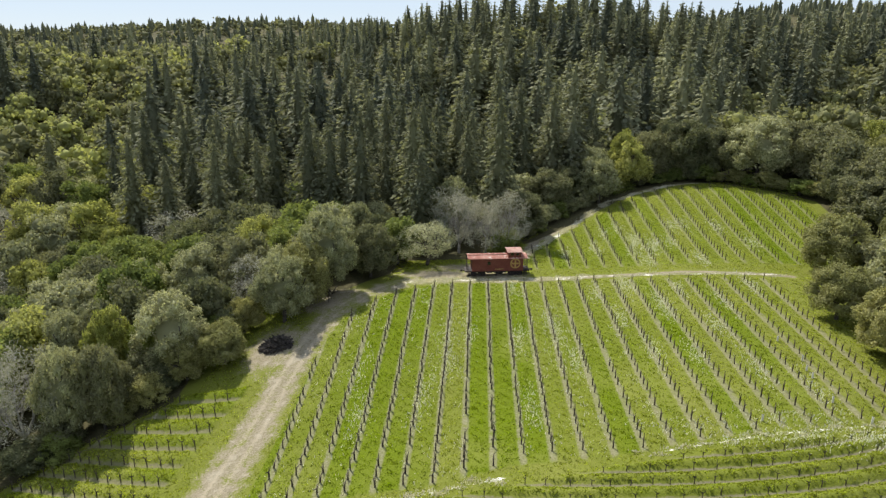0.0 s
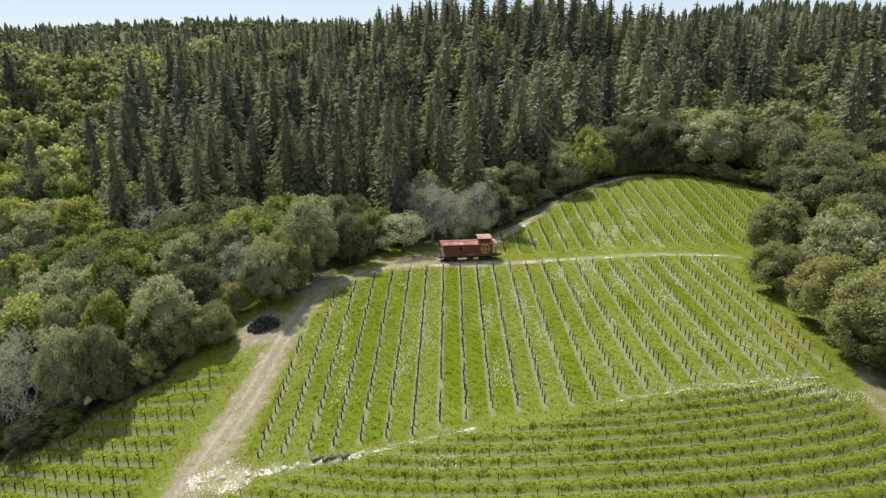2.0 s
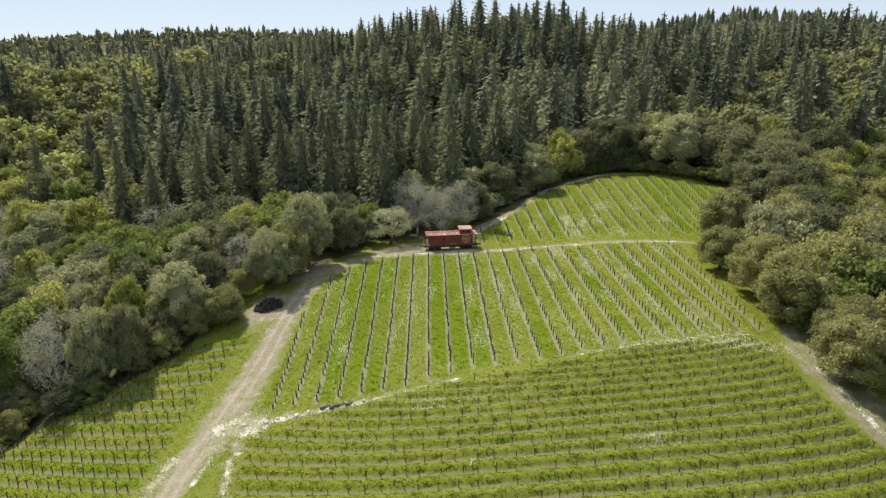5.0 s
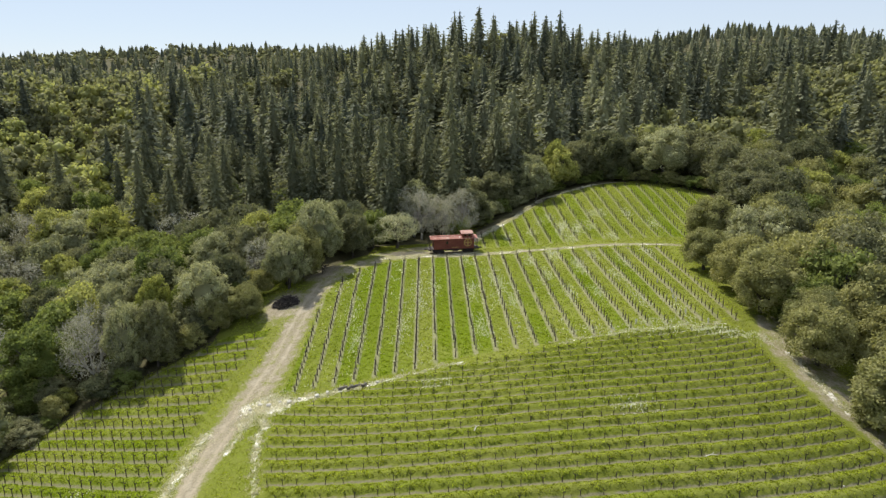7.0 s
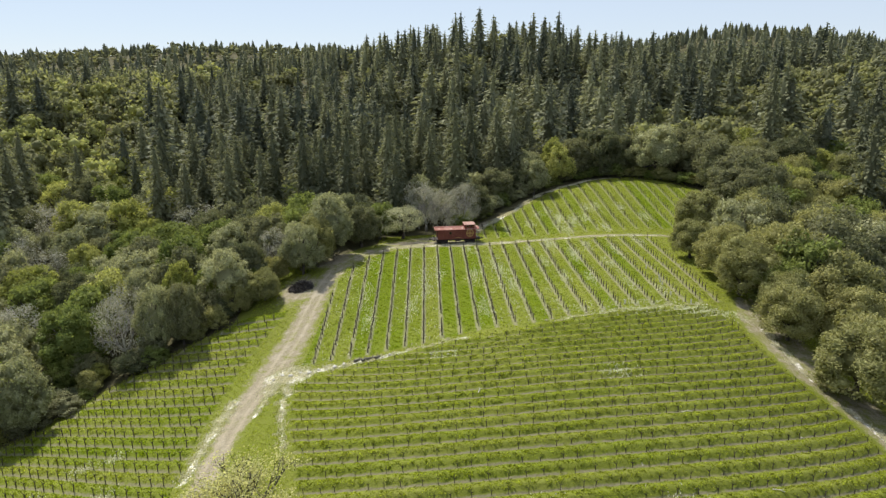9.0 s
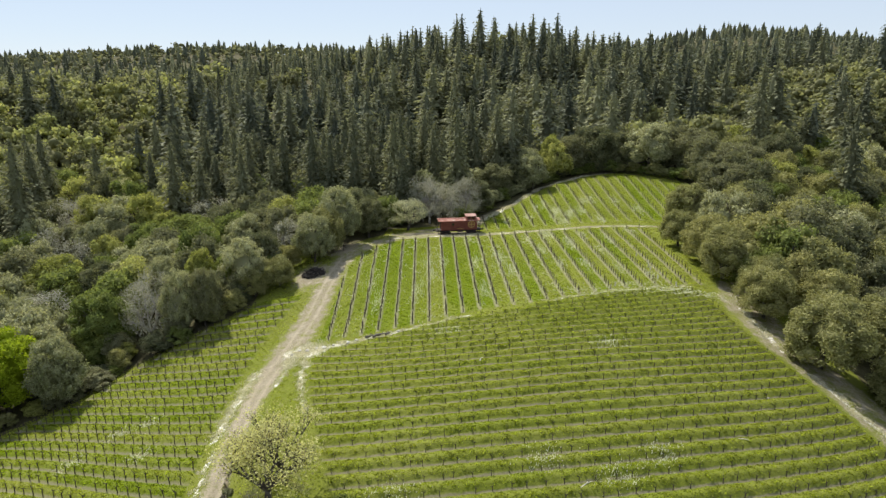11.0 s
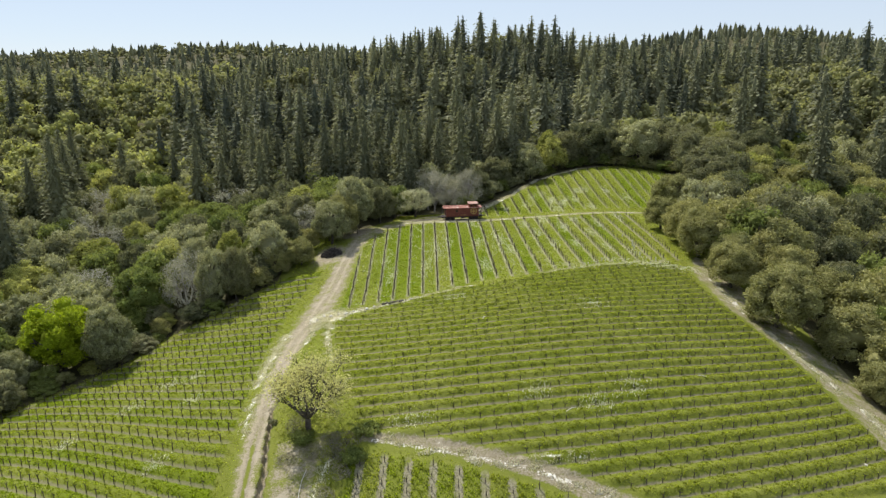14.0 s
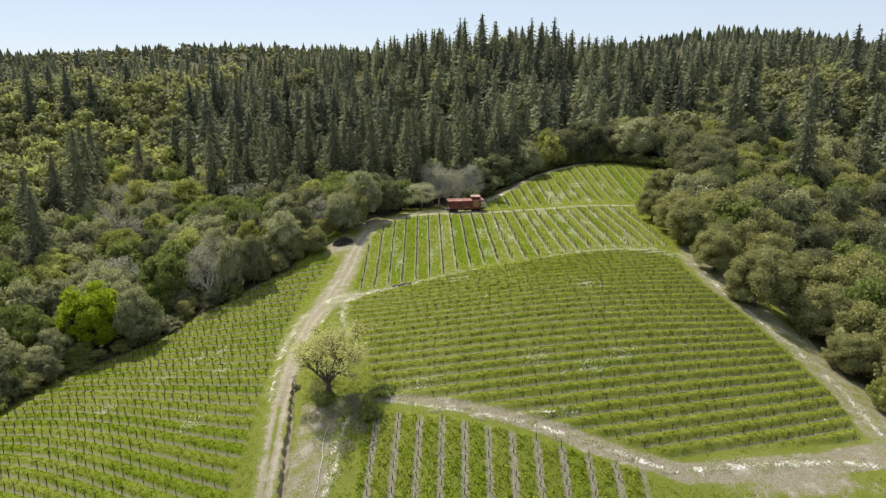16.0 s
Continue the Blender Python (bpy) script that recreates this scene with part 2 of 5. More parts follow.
def calc(nt, op, a, b=None, c=None, clamp=False):
    n = nt.nodes.new("ShaderNodeMath")
    n.operation, n.use_clamp = op, clamp
    for sock, v in zip(n.inputs, (a, b, c)):
        if isinstance(v, bpy.types.NodeSocket):
            nt.links.new(v, sock)
        elif v is not None:
            sock.default_value = v
    return n.outputs[0]


def span(nt, v, lo, hi, to0=0.0, to1=1.0):
    n = nt.nodes.new("ShaderNodeMapRange")
    n.interpolation_type = "SMOOTHSTEP"
    nt.links.new(v, n.inputs[0])
    for k, w in zip((1, 2, 3, 4), (lo, hi, to0, to1)):
        n.inputs[k].default_value = w
    return n.outputs[0]


def place(nt):
    return nt.nodes.new("ShaderNodeNewGeometry").outputs["Position"]


def bump(nt, bsdf, height, strength, distance):
    n = nt.nodes.new("ShaderNodeBump")
    n.inputs["Strength"].default_value, n.inputs["Distance"].default_value = strength, distance
    nt.links.new(height, n.inputs["Height"])
    nt.links.new(n.outputs["Normal"], bsdf.inputs["Normal"])


def surface(name, a, b, scale, rough=0.8, spec=0.3, metal=0.0, fine=None, relief=0.2, depth=0.01, third=None):
    """A material of two colours mixed by a broad and a fine noise, with relief."""
    mat, nt, bsdf = tree_of(name, rough, spec)
    co = nt.nodes.new("ShaderNodeTexCoord").outputs["Object"]
    broad, small = noise_node(nt, scale, 3, 0.6, co), noise_node(nt, fine or scale * 9, 5, 0.65, co)
    f = span(nt, calc(nt, "ADD", calc(nt, "MULTIPLY", broad, 0.6), calc(nt, "MULTIPLY", small, 0.4)), 0.36, 0.64)
    col = mix(nt, f, a, b)
    if third:
        col = mix(nt, span(nt, noise_node(nt, scale * 2.7, 4, 0.6, co), 0.56, 0.66), col, third)
    nt.links.new(col, bsdf.inputs["Base Color"])
    bsdf.inputs["Metallic"].default_value = metal
    bump(nt, bsdf, small, relief, depth)
    return mat


def foliage(name, a, b, tip, clear=0.3, tint=False, vary=0.4, mottle=0.0):
    """Leaves: colour varies leaf by leaf and tree by tree; some light passes through."""
    mat, nt, bsdf = tree_of(name, 0.75, 0.08)
    geo = nt.nodes.new("ShaderNodeNewGeometry")
    tree = nt.nodes.new("ShaderNodeObjectInfo").outputs["Random"]
    if tint:
        at = nt.nodes.new("ShaderNodeAttribute")
        at.attribute_name = "tint"
        tree = at.outputs["Fac"]
    leaf = geo.outputs["Random Per Island"]
    col = mix(nt, span(nt, tree, 0.0, 1.0), a, b)
    clump = noise_node(nt, 0.45, 2, 0.5, geo.outputs["Position"])
    col = mix(nt, span(nt, clump, 0.42, 0.68, 0.0, 0.6), col, tip)
    value = nt.nodes.new("ShaderNodeHueSaturation")
    nt.links.new(col, value.inputs["Color"])
    shade = calc(nt, "ADD", calc(nt, "MULTIPLY", leaf, vary), 1 - vary / 2)
    if mottle:
        shade = calc(nt, "MULTIPLY", shade, span(nt, noise_node(nt, 1.7, 5, 0.75, geo.outputs["Position"]), 0.36, 0.64, 1 - mottle, 1 + mottle))
    nt.links.new(shade, value.inputs["Value"])
    nt.links.new(value.outputs["Color"], bsdf.inputs["Base Color"])
    through_leaf = nt.nodes.new("ShaderNodeBsdfTranslucent")
    warm = mix(nt, 1.0, value.outputs["Color"], (1.1, 1.1, 0.75), "MULTIPLY")
    nt.links.new(warm, through_leaf.inputs["Color"])
    both = nt.nodes.new("ShaderNodeMixShader")
    both.inputs[0].default_value = min(0.5, clear + 0.18)
    nt.links.new(bsdf.outputs[0], both.inputs[1])
    nt.links.new(through_leaf.outputs[0], both.inputs[2])
    nt.links.new(both.outputs[0], nt.nodes["Material Output"].inputs["Surface"])
    return mat


def ground_material():
    mat, nt, bsdf = tree_of("vineyard_ground", 0.95, 0.1)
    pos = place(nt)

    def attr(name):
        n = nt.nodes.new("ShaderNodeAttribute")
        n.attribute_name = name
        return n

    cover = nt.nodes.new("ShaderNodeSeparateColor")
    nt.links.new(attr("cover").outputs["Color"], cover.inputs[0])
    rows_long, rows_cross, dirt = cover.outputs
    wood = attr("wood").outputs["Fac"]
    big, mid, small = noise_node(nt, 0.06, 3, 0.55, pos), noise_node(nt, 0.55, 4, 0.6, pos), noise_node(nt, 4.5, 5, 0.7, pos)
    speck = noise_node(nt, 17.0, 3, 0.6, pos)
    grass = mix(nt, calc(nt, "ADD", calc(nt, "MULTIPLY", attr("tone").outputs["Fac"], 0.85), calc(nt, "MULTIPLY", span(nt, mid, 0.35, 0.66), 0.2)), (0.152, 0.166, 0.031), (0.106, 0.146, 0.004))
    grass = mix(nt, span(nt, big, 0.5, 0.66, 0, 0.4), grass, (0.20, 0.21, 0.05))
    grass = mix(nt, span(nt, small, 0.3, 0.5, 0.28, 0), grass, (0.098, 0.12, 0.026))
    soil = mix(nt, span(nt, small, 0.34, 0.66), (0.145, 0.128, 0.092), (0.305, 0.274, 0.205))
    soil = mix(nt, span(nt, mid, 0.5, 0.62, 0, 0.5), soil, (0.175, 0.18, 0.07))
    earth = mix(nt, span(nt, small, 0.3, 0.66), (0.17, 0.145, 0.098), (0.285, 0.248, 0.175))
    earth = mix(nt, calc(nt, "MULTIPLY", attr("track").outputs["Fac"], span(nt, small, 0.3, 0.6, 0.35, 0.85)), earth, (0.34, 0.295, 0.215))
    earth = mix(nt, span(nt, mid, 0.55, 0.68, 0, 0.5), earth, (0.37, 0.335, 0.255))
    litter = mix(nt, span(nt, small, 0.35, 0.65), (0.055, 0.052, 0.026), (0.11, 0.10, 0.05))
    wob = calc(nt, "ADD", calc(nt, "MULTIPLY", calc(nt, "SUBTRACT", small, 0.5), 0.2), calc(nt, "MULTIPLY", calc(nt, "SUBTRACT", mid, 0.5), 0.12))

    def strip(name, half):
        """1 close to the vines of a row."""
        f = calc(nt, "ADD", attr(name).outputs["Fac"], wob)
        away = calc(nt, "ABSOLUTE", calc(nt, "SUBTRACT", calc(nt, "FRACT", calc(nt, "ADD", f, 0.5)), 0.5))
        away = calc(nt, "SUBTRACT", away, attr("bare_half").outputs["Fac"])
        return span(nt, away, half, half + 0.09, 1, 0)

    col = grass
    bare_l = calc(nt, "MULTIPLY", strip("row_long", 0.05), rows_long)
    bare_c = calc(nt, "MULTIPLY", strip("row_cross", 0.055), rows_cross)
    soil = mix(nt, calc(nt, "MULTIPLY", strip("row_cross", 0.08), calc(nt, "GREATER_THAN", rows_cross, 0.1)), soil, mix(nt, small, (0.075, 0.066, 0.04), (0.27, 0.24, 0.17)))
    bare = calc(nt, "MULTIPLY", calc(nt, "MAXIMUM", bare_l, bare_c), span(nt, mid, 0.26, 0.46))
    col = mix(nt, calc(nt, "MULTIPLY", bare, 0.85), col, soil)
    edge = calc(nt, "ADD", calc(nt, "ADD", dirt, calc(nt, "MULTIPLY", calc(nt, "SUBTRACT", mid, 0.5), 0.9)), calc(nt, "MULTIPLY", calc(nt, "SUBTRACT", small, 0.5), 0.9))
    col = mix(nt, span(nt, edge, 0.36, 0.66), col, earth)
    gravel = mix(nt, span(nt, small, 0.36, 0.62), (0.40, 0.37, 0.30), (0.76, 0.74, 0.68))
    pale = calc(nt, "ADD", attr("pale").outputs["Fac"], calc(nt, "ADD", calc(nt, "MULTIPLY", calc(nt, "SUBTRACT", mid, 0.5), 1.2), calc(nt, "MULTIPLY", calc(nt, "SUBTRACT", small, 0.5), 1.6)))
    col = mix(nt, span(nt, pale, 0.38, 0.62), col, gravel)
    col = mix(nt, span(nt, calc(nt, "ADD", wood, calc(nt, "MULTIPLY", calc(nt, "SUBTRACT", small, 0.5), 0.8)), 0.4, 0.7), col, litter)
    nt.links.new(col, bsdf.inputs["Base Color"])
    bump(nt, bsdf, calc(nt, "ADD", small, calc(nt, "MULTIPLY", speck, 0.4)), 0.55, 0.12)
    return mat


MAT_GROUND = ground_material()
MAT_GRASS = foliage("meadow_grass", (0.292, 0.326, 0.042), (0.176, 0.244, 0.006), (0.228, 0.268, 0.026), 0.42, tint=True, vary=0.9, mottle=0.5)
MAT_STRAW = foliage("dry_weeds", (0.60, 0.57, 0.47), (0.72, 0.70, 0.60), (0.50, 0.48, 0.34), 0.2)
MAT_FLOWER = foliage("white_blossom", (0.72, 0.72, 0.66), (0.8, 0.8, 0.74), (0.7, 0.7, 0.55), 0.2)
MAT_STRAW_PIPE = surface("bleached_hose", (0.42, 0.40, 0.34), (0.55, 0.53, 0.46), 2.0, 0.7, 0.3)
MAT_BARK = surface("oak_bark", (0.055, 0.045, 0.035), (0.13, 0.115, 0.095), 1.6, 0.95, 0.1, relief=0.6, depth=0.03)
MAT_FIR_BARK = surface("fir_bark", (0.06, 0.045, 0.035), (0.12, 0.09, 0.07), 1.2, 0.95, 0.1, relief=0.6, depth=0.04)
MAT_GREY_BARK = surface("lichen_bark", (0.20, 0.188, 0.165), (0.36, 0.345, 0.305), 2.0, 0.95, 0.1, relief=0.5, depth=0.02)
MAT_VINE = surface("vine_wood", (0.035, 0.029, 0.023), (0.11, 0.09, 0.07), 6, 0.95, 0.1, relief=0.7, depth=0.01)
MAT_STAKE = surface("weathered_stake", (0.07, 0.06, 0.05), (0.16, 0.145, 0.125), 5, 0.8, 0.3, relief=0.3, depth=0.004)
LEAVES = {
    "oak": foliage("live_oak_leaves", (0.112, 0.124, 0.066), (0.208, 0.210, 0.116), (0.228, 0.226, 0.126), 0.2, vary=0.62),
    "olive": foliage("olive_oak_leaves", (0.225, 0.230, 0.098), (0.310, 0.300, 0.122), (0.325, 0.312, 0.138), 0.2, vary=0.55),
    "green": foliage("bay_leaves", (0.142, 0.180, 0.052), (0.210, 0.245, 0.072), (0.230, 0.258, 0.080), 0.22, vary=0.62),
    "sage": foliage("sage_oak_leaves", (0.235, 0.246, 0.134), (0.390, 0.390, 0.228), (0.390, 0.390, 0.228), 0.2, vary=0.62),
    "lime": foliage("spring_leaves", (0.250, 0.270, 0.072), (0.370, 0.378, 0.125), (0.380, 0.384, 0.140), 0.3, vary=0.62),
    "bright": foliage("maple_leaves", (0.260, 0.335, 0.020), (0.300, 0.370, 0.024), (0.320, 0.380, 0.030), 0.35, vary=0.62),
    "gray": foliage("lichen_twigs", (0.31, 0.30, 0.255), (0.42, 0.41, 0.36), (0.31, 0.31, 0.24), 0.15, vary=0.62),
    "twig": foliage("dry_twigs", (0.20, 0.185, 0.145), (0.27, 0.25, 0.20), (0.22, 0.22, 0.14), 0.1, vary=0.62),
    "pale": foliage("budding_leaves", (0.40, 0.405, 0.26), (0.47, 0.47, 0.32), (0.42, 0.425, 0.28), 0.25, vary=0.62),
    "fir": foliage("fir_needles", (0.128, 0.140, 0.088), (0.198, 0.206, 0.120), (0.215, 0.215, 0.120), 0.16, vary=0.62),
}
FAR_FIR = foliage("far_fir_needles", (0.108, 0.124, 0.092), (0.262, 0.268, 0.160), (0.235, 0.240, 0.150), 0.16, tint=True, vary=0.62)
FAR_LEAF = foliage("far_leaves", (0.180, 0.182, 0.100), (0.372, 0.386, 0.134), (0.270, 0.274, 0.138), 0.24, tint=True, vary=0.6)


# ---- ground: one sheet to the horizon ----
def axis_steps(lo, hi, step, far_lo, far_hi, grow):
    mid = list(np.arange(lo, hi + 1e-6, step))
    left, right, d = [], [], step
    while (left or mid)[-1 if left else 0] > far_lo:
        d *= grow
        left.append((left[-1] if left else mid[0]) - d)
    d = step
    while (right or mid)[-1] < far_hi:
        d *= grow
        right.append((right[-1] if right else mid[-1]) + d)
    return np.array(left[::-1] + mid + right)


gx = axis_steps(-82, 66, 0.5, -2600, 2600, 1.13)
gx = np.unique(np.concatenate([gx, np.arange(-27.4, -21.6, 0.17)]))   # finer where the gully runs
gy = axis_steps(-128, 54, 0.36, -1500, 3200, 1.10)
X, Y = np.meshgrid(gx, gy, indexing="ij")
xs, ys = X.ravel(), Y.ravel()
zs = land(xs, ys) + relief(xs, ys)
b_main, b_up, b_south, b_west, b_low = blocks(xs, ys)
road_d = near_line(xs, ys, ROAD)
mid_d = near_line(xs, ys, [(x, y, 0) for x, y, _ in ROAD])
dirt = np.clip(0.58 - road_d / 6.0, 0, 0.64) * (1 - 0.12 * smooth((ys + 27) / 6))
crown_grass = smooth((-92 - ys) / 12) * np.clip((-road_d - 0.75) / 0.3, 0, 1)
dirt = np.where(ys < -62, (np.clip(0.54 - road_d / 3.6, 0, 0.72) - 0.5 * crown_grass), dirt)
for pts, gain, most in ((EAST_ROAD, 2.4, 0.56), (EAST_BANK, 3.0, 0.56), (HEAD_PATH, 0.9, 0.74), (LOW_PATH, 0.9, 0.66), (TRACK_EDGE, 2.2, 0.78)):
    dirt = np.maximum(dirt, np.clip(0.5 - near_line(xs, ys, pts) / gain, 0, most))
dirt = np.maximum(dirt, bare_earth(xs, ys))
ditch_d = near_line(xs, ys, DITCH) + 0.12 * np.sin(ys * 3.1) + 0.09 * np.sin(ys * 7.3 + 1)
ditch = np.clip(1 - np.maximum(ditch_d, 0) / 0.14, 0, 1)
zs -= 0.85 * ditch
dirt = np.maximum(dirt, 0.7 * np.clip(1 - np.maximum(ditch_d, 0) / 0.5, 0, 1))
# two wheel ruts with a grassy crown where the road is narrow
d_mid = road_d + 1.3
rut = np.clip(1 - np.abs(d_mid - 0.75) / 0.55, 0, 1) * (ys < -64)
zs -= 0.07 * rut
zs += 0.05 * np.sin(xs * 3.1) * np.sin(ys * 2.7) * np.clip(1 - dirt, 0, 1)
open_land = np.maximum.reduce([b_main, b_up, b_south, b_west, b_low])
spare = np.maximum.reduce([
    inside(xs - west_left(ys) + 1.5, 51.5 - xs, ys + 150, main_high(xs) + 14 - ys),
    inside(xs + 16.5, 52 - xs, ys + 8, 9 - ys), inside(xs + 36, -18 - xs, ys + 45, -16 - ys), b_up,
    inside(upper_far(xs) + 3.5 - ys, ys - 0, xs - 4.5, 66 - xs), inside(56 - xs, xs, -45 - ys, ys + 150), inside(64 - xs, xs, -94 - ys, ys + 170), inside(130 - np.abs(xs), -128 - ys, ys + 330)])
wood = 1 - np.maximum(open_land, spare)
nx, ny = len(gx), len(gy)
idx = np.arange(nx * ny).reshape(nx, ny)
quads = np.stack([idx[:-1, :-1], idx[1:, :-1], idx[1:, 1:], idx[:-1, 1:]], -1).reshape(-1, 4)
me = smooth_faces(mesh_of("ground", np.stack([xs, ys, zs], -1), quads))
at = me.attributes.new("cover", "FLOAT_COLOR", "POINT")
rows_long_m = np.maximum.reduce([b_main * (0.74 - 0.06 * smooth((xs - 2) / 26)), b_up * 0.48, b_low])
rows_cross_m = np.maximum(0.95 * b_south, 0.8 * b_west)
at.data.foreach_set("color", np.stack([rows_long_m, rows_cross_m, dirt, np.ones_like(dirt)], -1).astype(np.float32).ravel())
low_shift = np.where(ys < south_low(xs) - 1, (xs + 12.1) / 2.95, long_rows(xs, ys))
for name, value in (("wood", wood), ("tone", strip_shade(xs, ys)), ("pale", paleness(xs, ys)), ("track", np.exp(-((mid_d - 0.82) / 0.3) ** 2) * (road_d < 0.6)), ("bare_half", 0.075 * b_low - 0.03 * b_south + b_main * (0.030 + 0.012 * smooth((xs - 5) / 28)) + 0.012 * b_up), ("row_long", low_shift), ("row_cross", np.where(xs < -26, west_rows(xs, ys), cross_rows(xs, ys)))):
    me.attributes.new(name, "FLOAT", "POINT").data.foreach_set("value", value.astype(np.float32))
ground = part("ground", me, MAT_GROUND)
tagged(ground, "rolling vineyard ground with green grass strips, bare vine rows and dirt tracks", "ground", kind="structure")


def ground_z(x, y):
    """Height of the ground sheet itself."""
    x, y = np.asarray(x, float), np.asarray(y, float)
    i, j = np.clip(np.searchsorted(gx, x) - 1, 0, nx - 2), np.clip(np.searchsorted(gy, y) - 1, 0, ny - 2)
    fx_, fy_ = (x - gx[i]) / (gx[i + 1] - gx[i]), (y - gy[j]) / (gy[j + 1] - gy[j])
    a, b, c, d = (zs[idx[i + p, j + q]] for p, q in ((0, 0), (1, 0), (0, 1), (1, 1)))
    return (a * (1 - fx_) + b * fx_) * (1 - fy_) + (c * (1 - fx_) + d * fx_) * fy_


# ---- trees ----
def twist(n, gen):
    v = gen.normal(size=(n, 3))
    return v / np.linalg.norm(v, axis=1, keepdims=True)


def leaf_quads(p, nrm, size, gen, long=1.0):
    """Small uneven four-cornered leaf sprays at p that face nrm."""
    n = len(p)
    side = np.cross(nrm, twist(n, gen))
    side /= np.linalg.norm(side, axis=1, keepdims=True) + 1e-9
    up = np.cross(nrm, side)
    s = (size * gen.uniform(0.6, 1.35, n))[:, None]
    j = gen.uniform(0.6, 1.25, (4, n, 1))
    v = np.stack([p - side * s * j[0] * long, p - up * s * j[1] + nrm * s * 0.25, p + side * s * j[2] * long, p + up * s * j[3] - nrm * s * 0.15], 1)
    return v.reshape(-1, 3), np.arange(4 * n).reshape(n, 4)


def dome_lobes(gen, radius, z0, z1, count, fat=0.2):
    """Centres and sizes of the leafy clumps over an uneven, bulging dome."""
    zc = z0 + 0.40 * (z1 - z0)
    k = np.arange(count) + 0.5
    up = 1 - 1.55 * k / count + gen.normal(size=count) * 0.06
    up = np.clip(up, -0.6, 1.0)
    ang = k * 2.39996 + gen.normal(size=count) * 0.35
    flat = np.sqrt(1 - up ** 2)
    d = np.stack([flat * np.cos(ang), flat * np.sin(ang), up], -1)
    bulge = twist(7, gen)
    bulge[:, 2] = np.abs(bulge[:, 2]) * 0.8
    swell = 0.68 + 0.38 * np.max(np.clip((d @ bulge.T - 0.55) / 0.45, 0, 1) * gen.uniform(0.5, 1.0, 7), 1)
    r = radius * fat * gen.uniform(0.55, 1.5, count)
    reach = swell * gen.uniform(0.78, 1.12, count)
    out = d * np.stack([(radius - 0.5 * r) * reach, (radius - 0.5 * r) * reach, np.where(up > 0, z1 - zc, zc - z0) * reach], -1)
    out[:, 2] = np.maximum(out[:, 2] + zc, z0 + r * 0.5)
    out[:, 2] = np.minimum(out[:, 2], z1 - 0.8 * r)
    return np.concatenate([out, r[:, None]], 1)


def crown_mesh(name, gen, lobes, n, size, long=1.0, rise=0.3, depth=0.3, solid=1):
    """Leaf sprays over clumps; solid adds lumpy masses behind them."""
    w = lobes[:, 3] ** 2
    pick = gen.choice(len(lobes), n, p=w / w.sum())
    d = twist(n, gen)
    mid = lobes[:, :3].mean(0) - np.array([0, 0, 0.1 * np.ptp(lobes[:, 2])])
    away = lobes[pick, :3] - mid
    away /= np.linalg.norm(away, axis=1, keepdims=True) + 1e-9
    d = d + away * 0.55
    d /= np.linalg.norm(d, axis=1, keepdims=True)
    r = lobes[pick, 3] * (1.06 + 0.34 * gen.uniform(0, 1, n) ** 3 - depth * gen.uniform(0, 1, n) ** 2)
    p = lobes[pick, :3] + d * r[:, None] * np.array([1, 1, 0.9])
    nrm = d * 0.42 + away * 0.3 + twist(len(p), gen) * 1.05 + np.array([0, 0, rise])
    nrm /= np.linalg.norm(nrm, axis=1, keepdims=True)
    v, f = leaf_quads(p, nrm, size, gen, long)
    if not solid:
        return mesh_of(name, v, f)
    lump, tri = BALL[solid]
    lv, lf = [], []
    for x, y, z, r in lobes:
        q = lump * (1 + 0.14 * gen.normal(size=(len(lump), 1))) * r * 0.66 * np.array([1, 1, 0.9])
        lf.append(tri + len(v) + len(lump) * len(lf))
        lv.append(q + np.array([x, y, z]))
    # the dark heart of the crown closes it behind the clumps
    big, btri = BALL[2]
    span_ = np.ptp(lobes[:, :3], axis=0) * 0.29
    q = big * (1 + 0.08 * gen.normal(size=(len(big), 1))) * span_ + lobes[:, :3].mean(0) - np.array([0, 0, 0.06 * np.ptp(lobes[:, 2])])
    lf.append(btri + len(v) + len(lump) * len(lf))
    lv.append(q)
    tris = np.concatenate([f[:, :3], f[:, [0, 2, 3]]] + lf)
    return mesh_of(name, np.concatenate([v] + lv), tris)


def ball(level):
    bm = bmesh.new()
    bmesh.ops.create_icosphere(bm, subdivisions=level, radius=1.0)
    out = np.array([v.co[:] for v in bm.verts]), np.array([[v.index for v in f.verts] for f in bm.faces])
    bm.free()
    return out


BALL = {1: ball(1), 2: ball(2)}


def limb(bm, gen, a, way, length, radius, depth, spread, tips=None):
    """A tapering, forking limb."""
    b = a + way * length
    rod(bm, a, b, radius, radius * 0.68, 6 if depth > 1 else 4)
    if tips is not None and depth <= 1:
        tips.append(b)
    if depth == 0:
        return
    for _ in range(2 if depth < 3 else 3):
        turn = Vector(gen.normal(size=3)) * spread
        limb(bm, gen, b - way * length * 0.06, (way + turn + Vector((0, 0, 0.12))).normalized(), length * gen.uniform(0.62, 0.85), radius * 0.62, depth - 1, spread, tips)


def thing(name, label, category, group=""):
    ob = new(name)
    ob.empty_display_size = 0.5
    return tagged(ob, label, category, group)


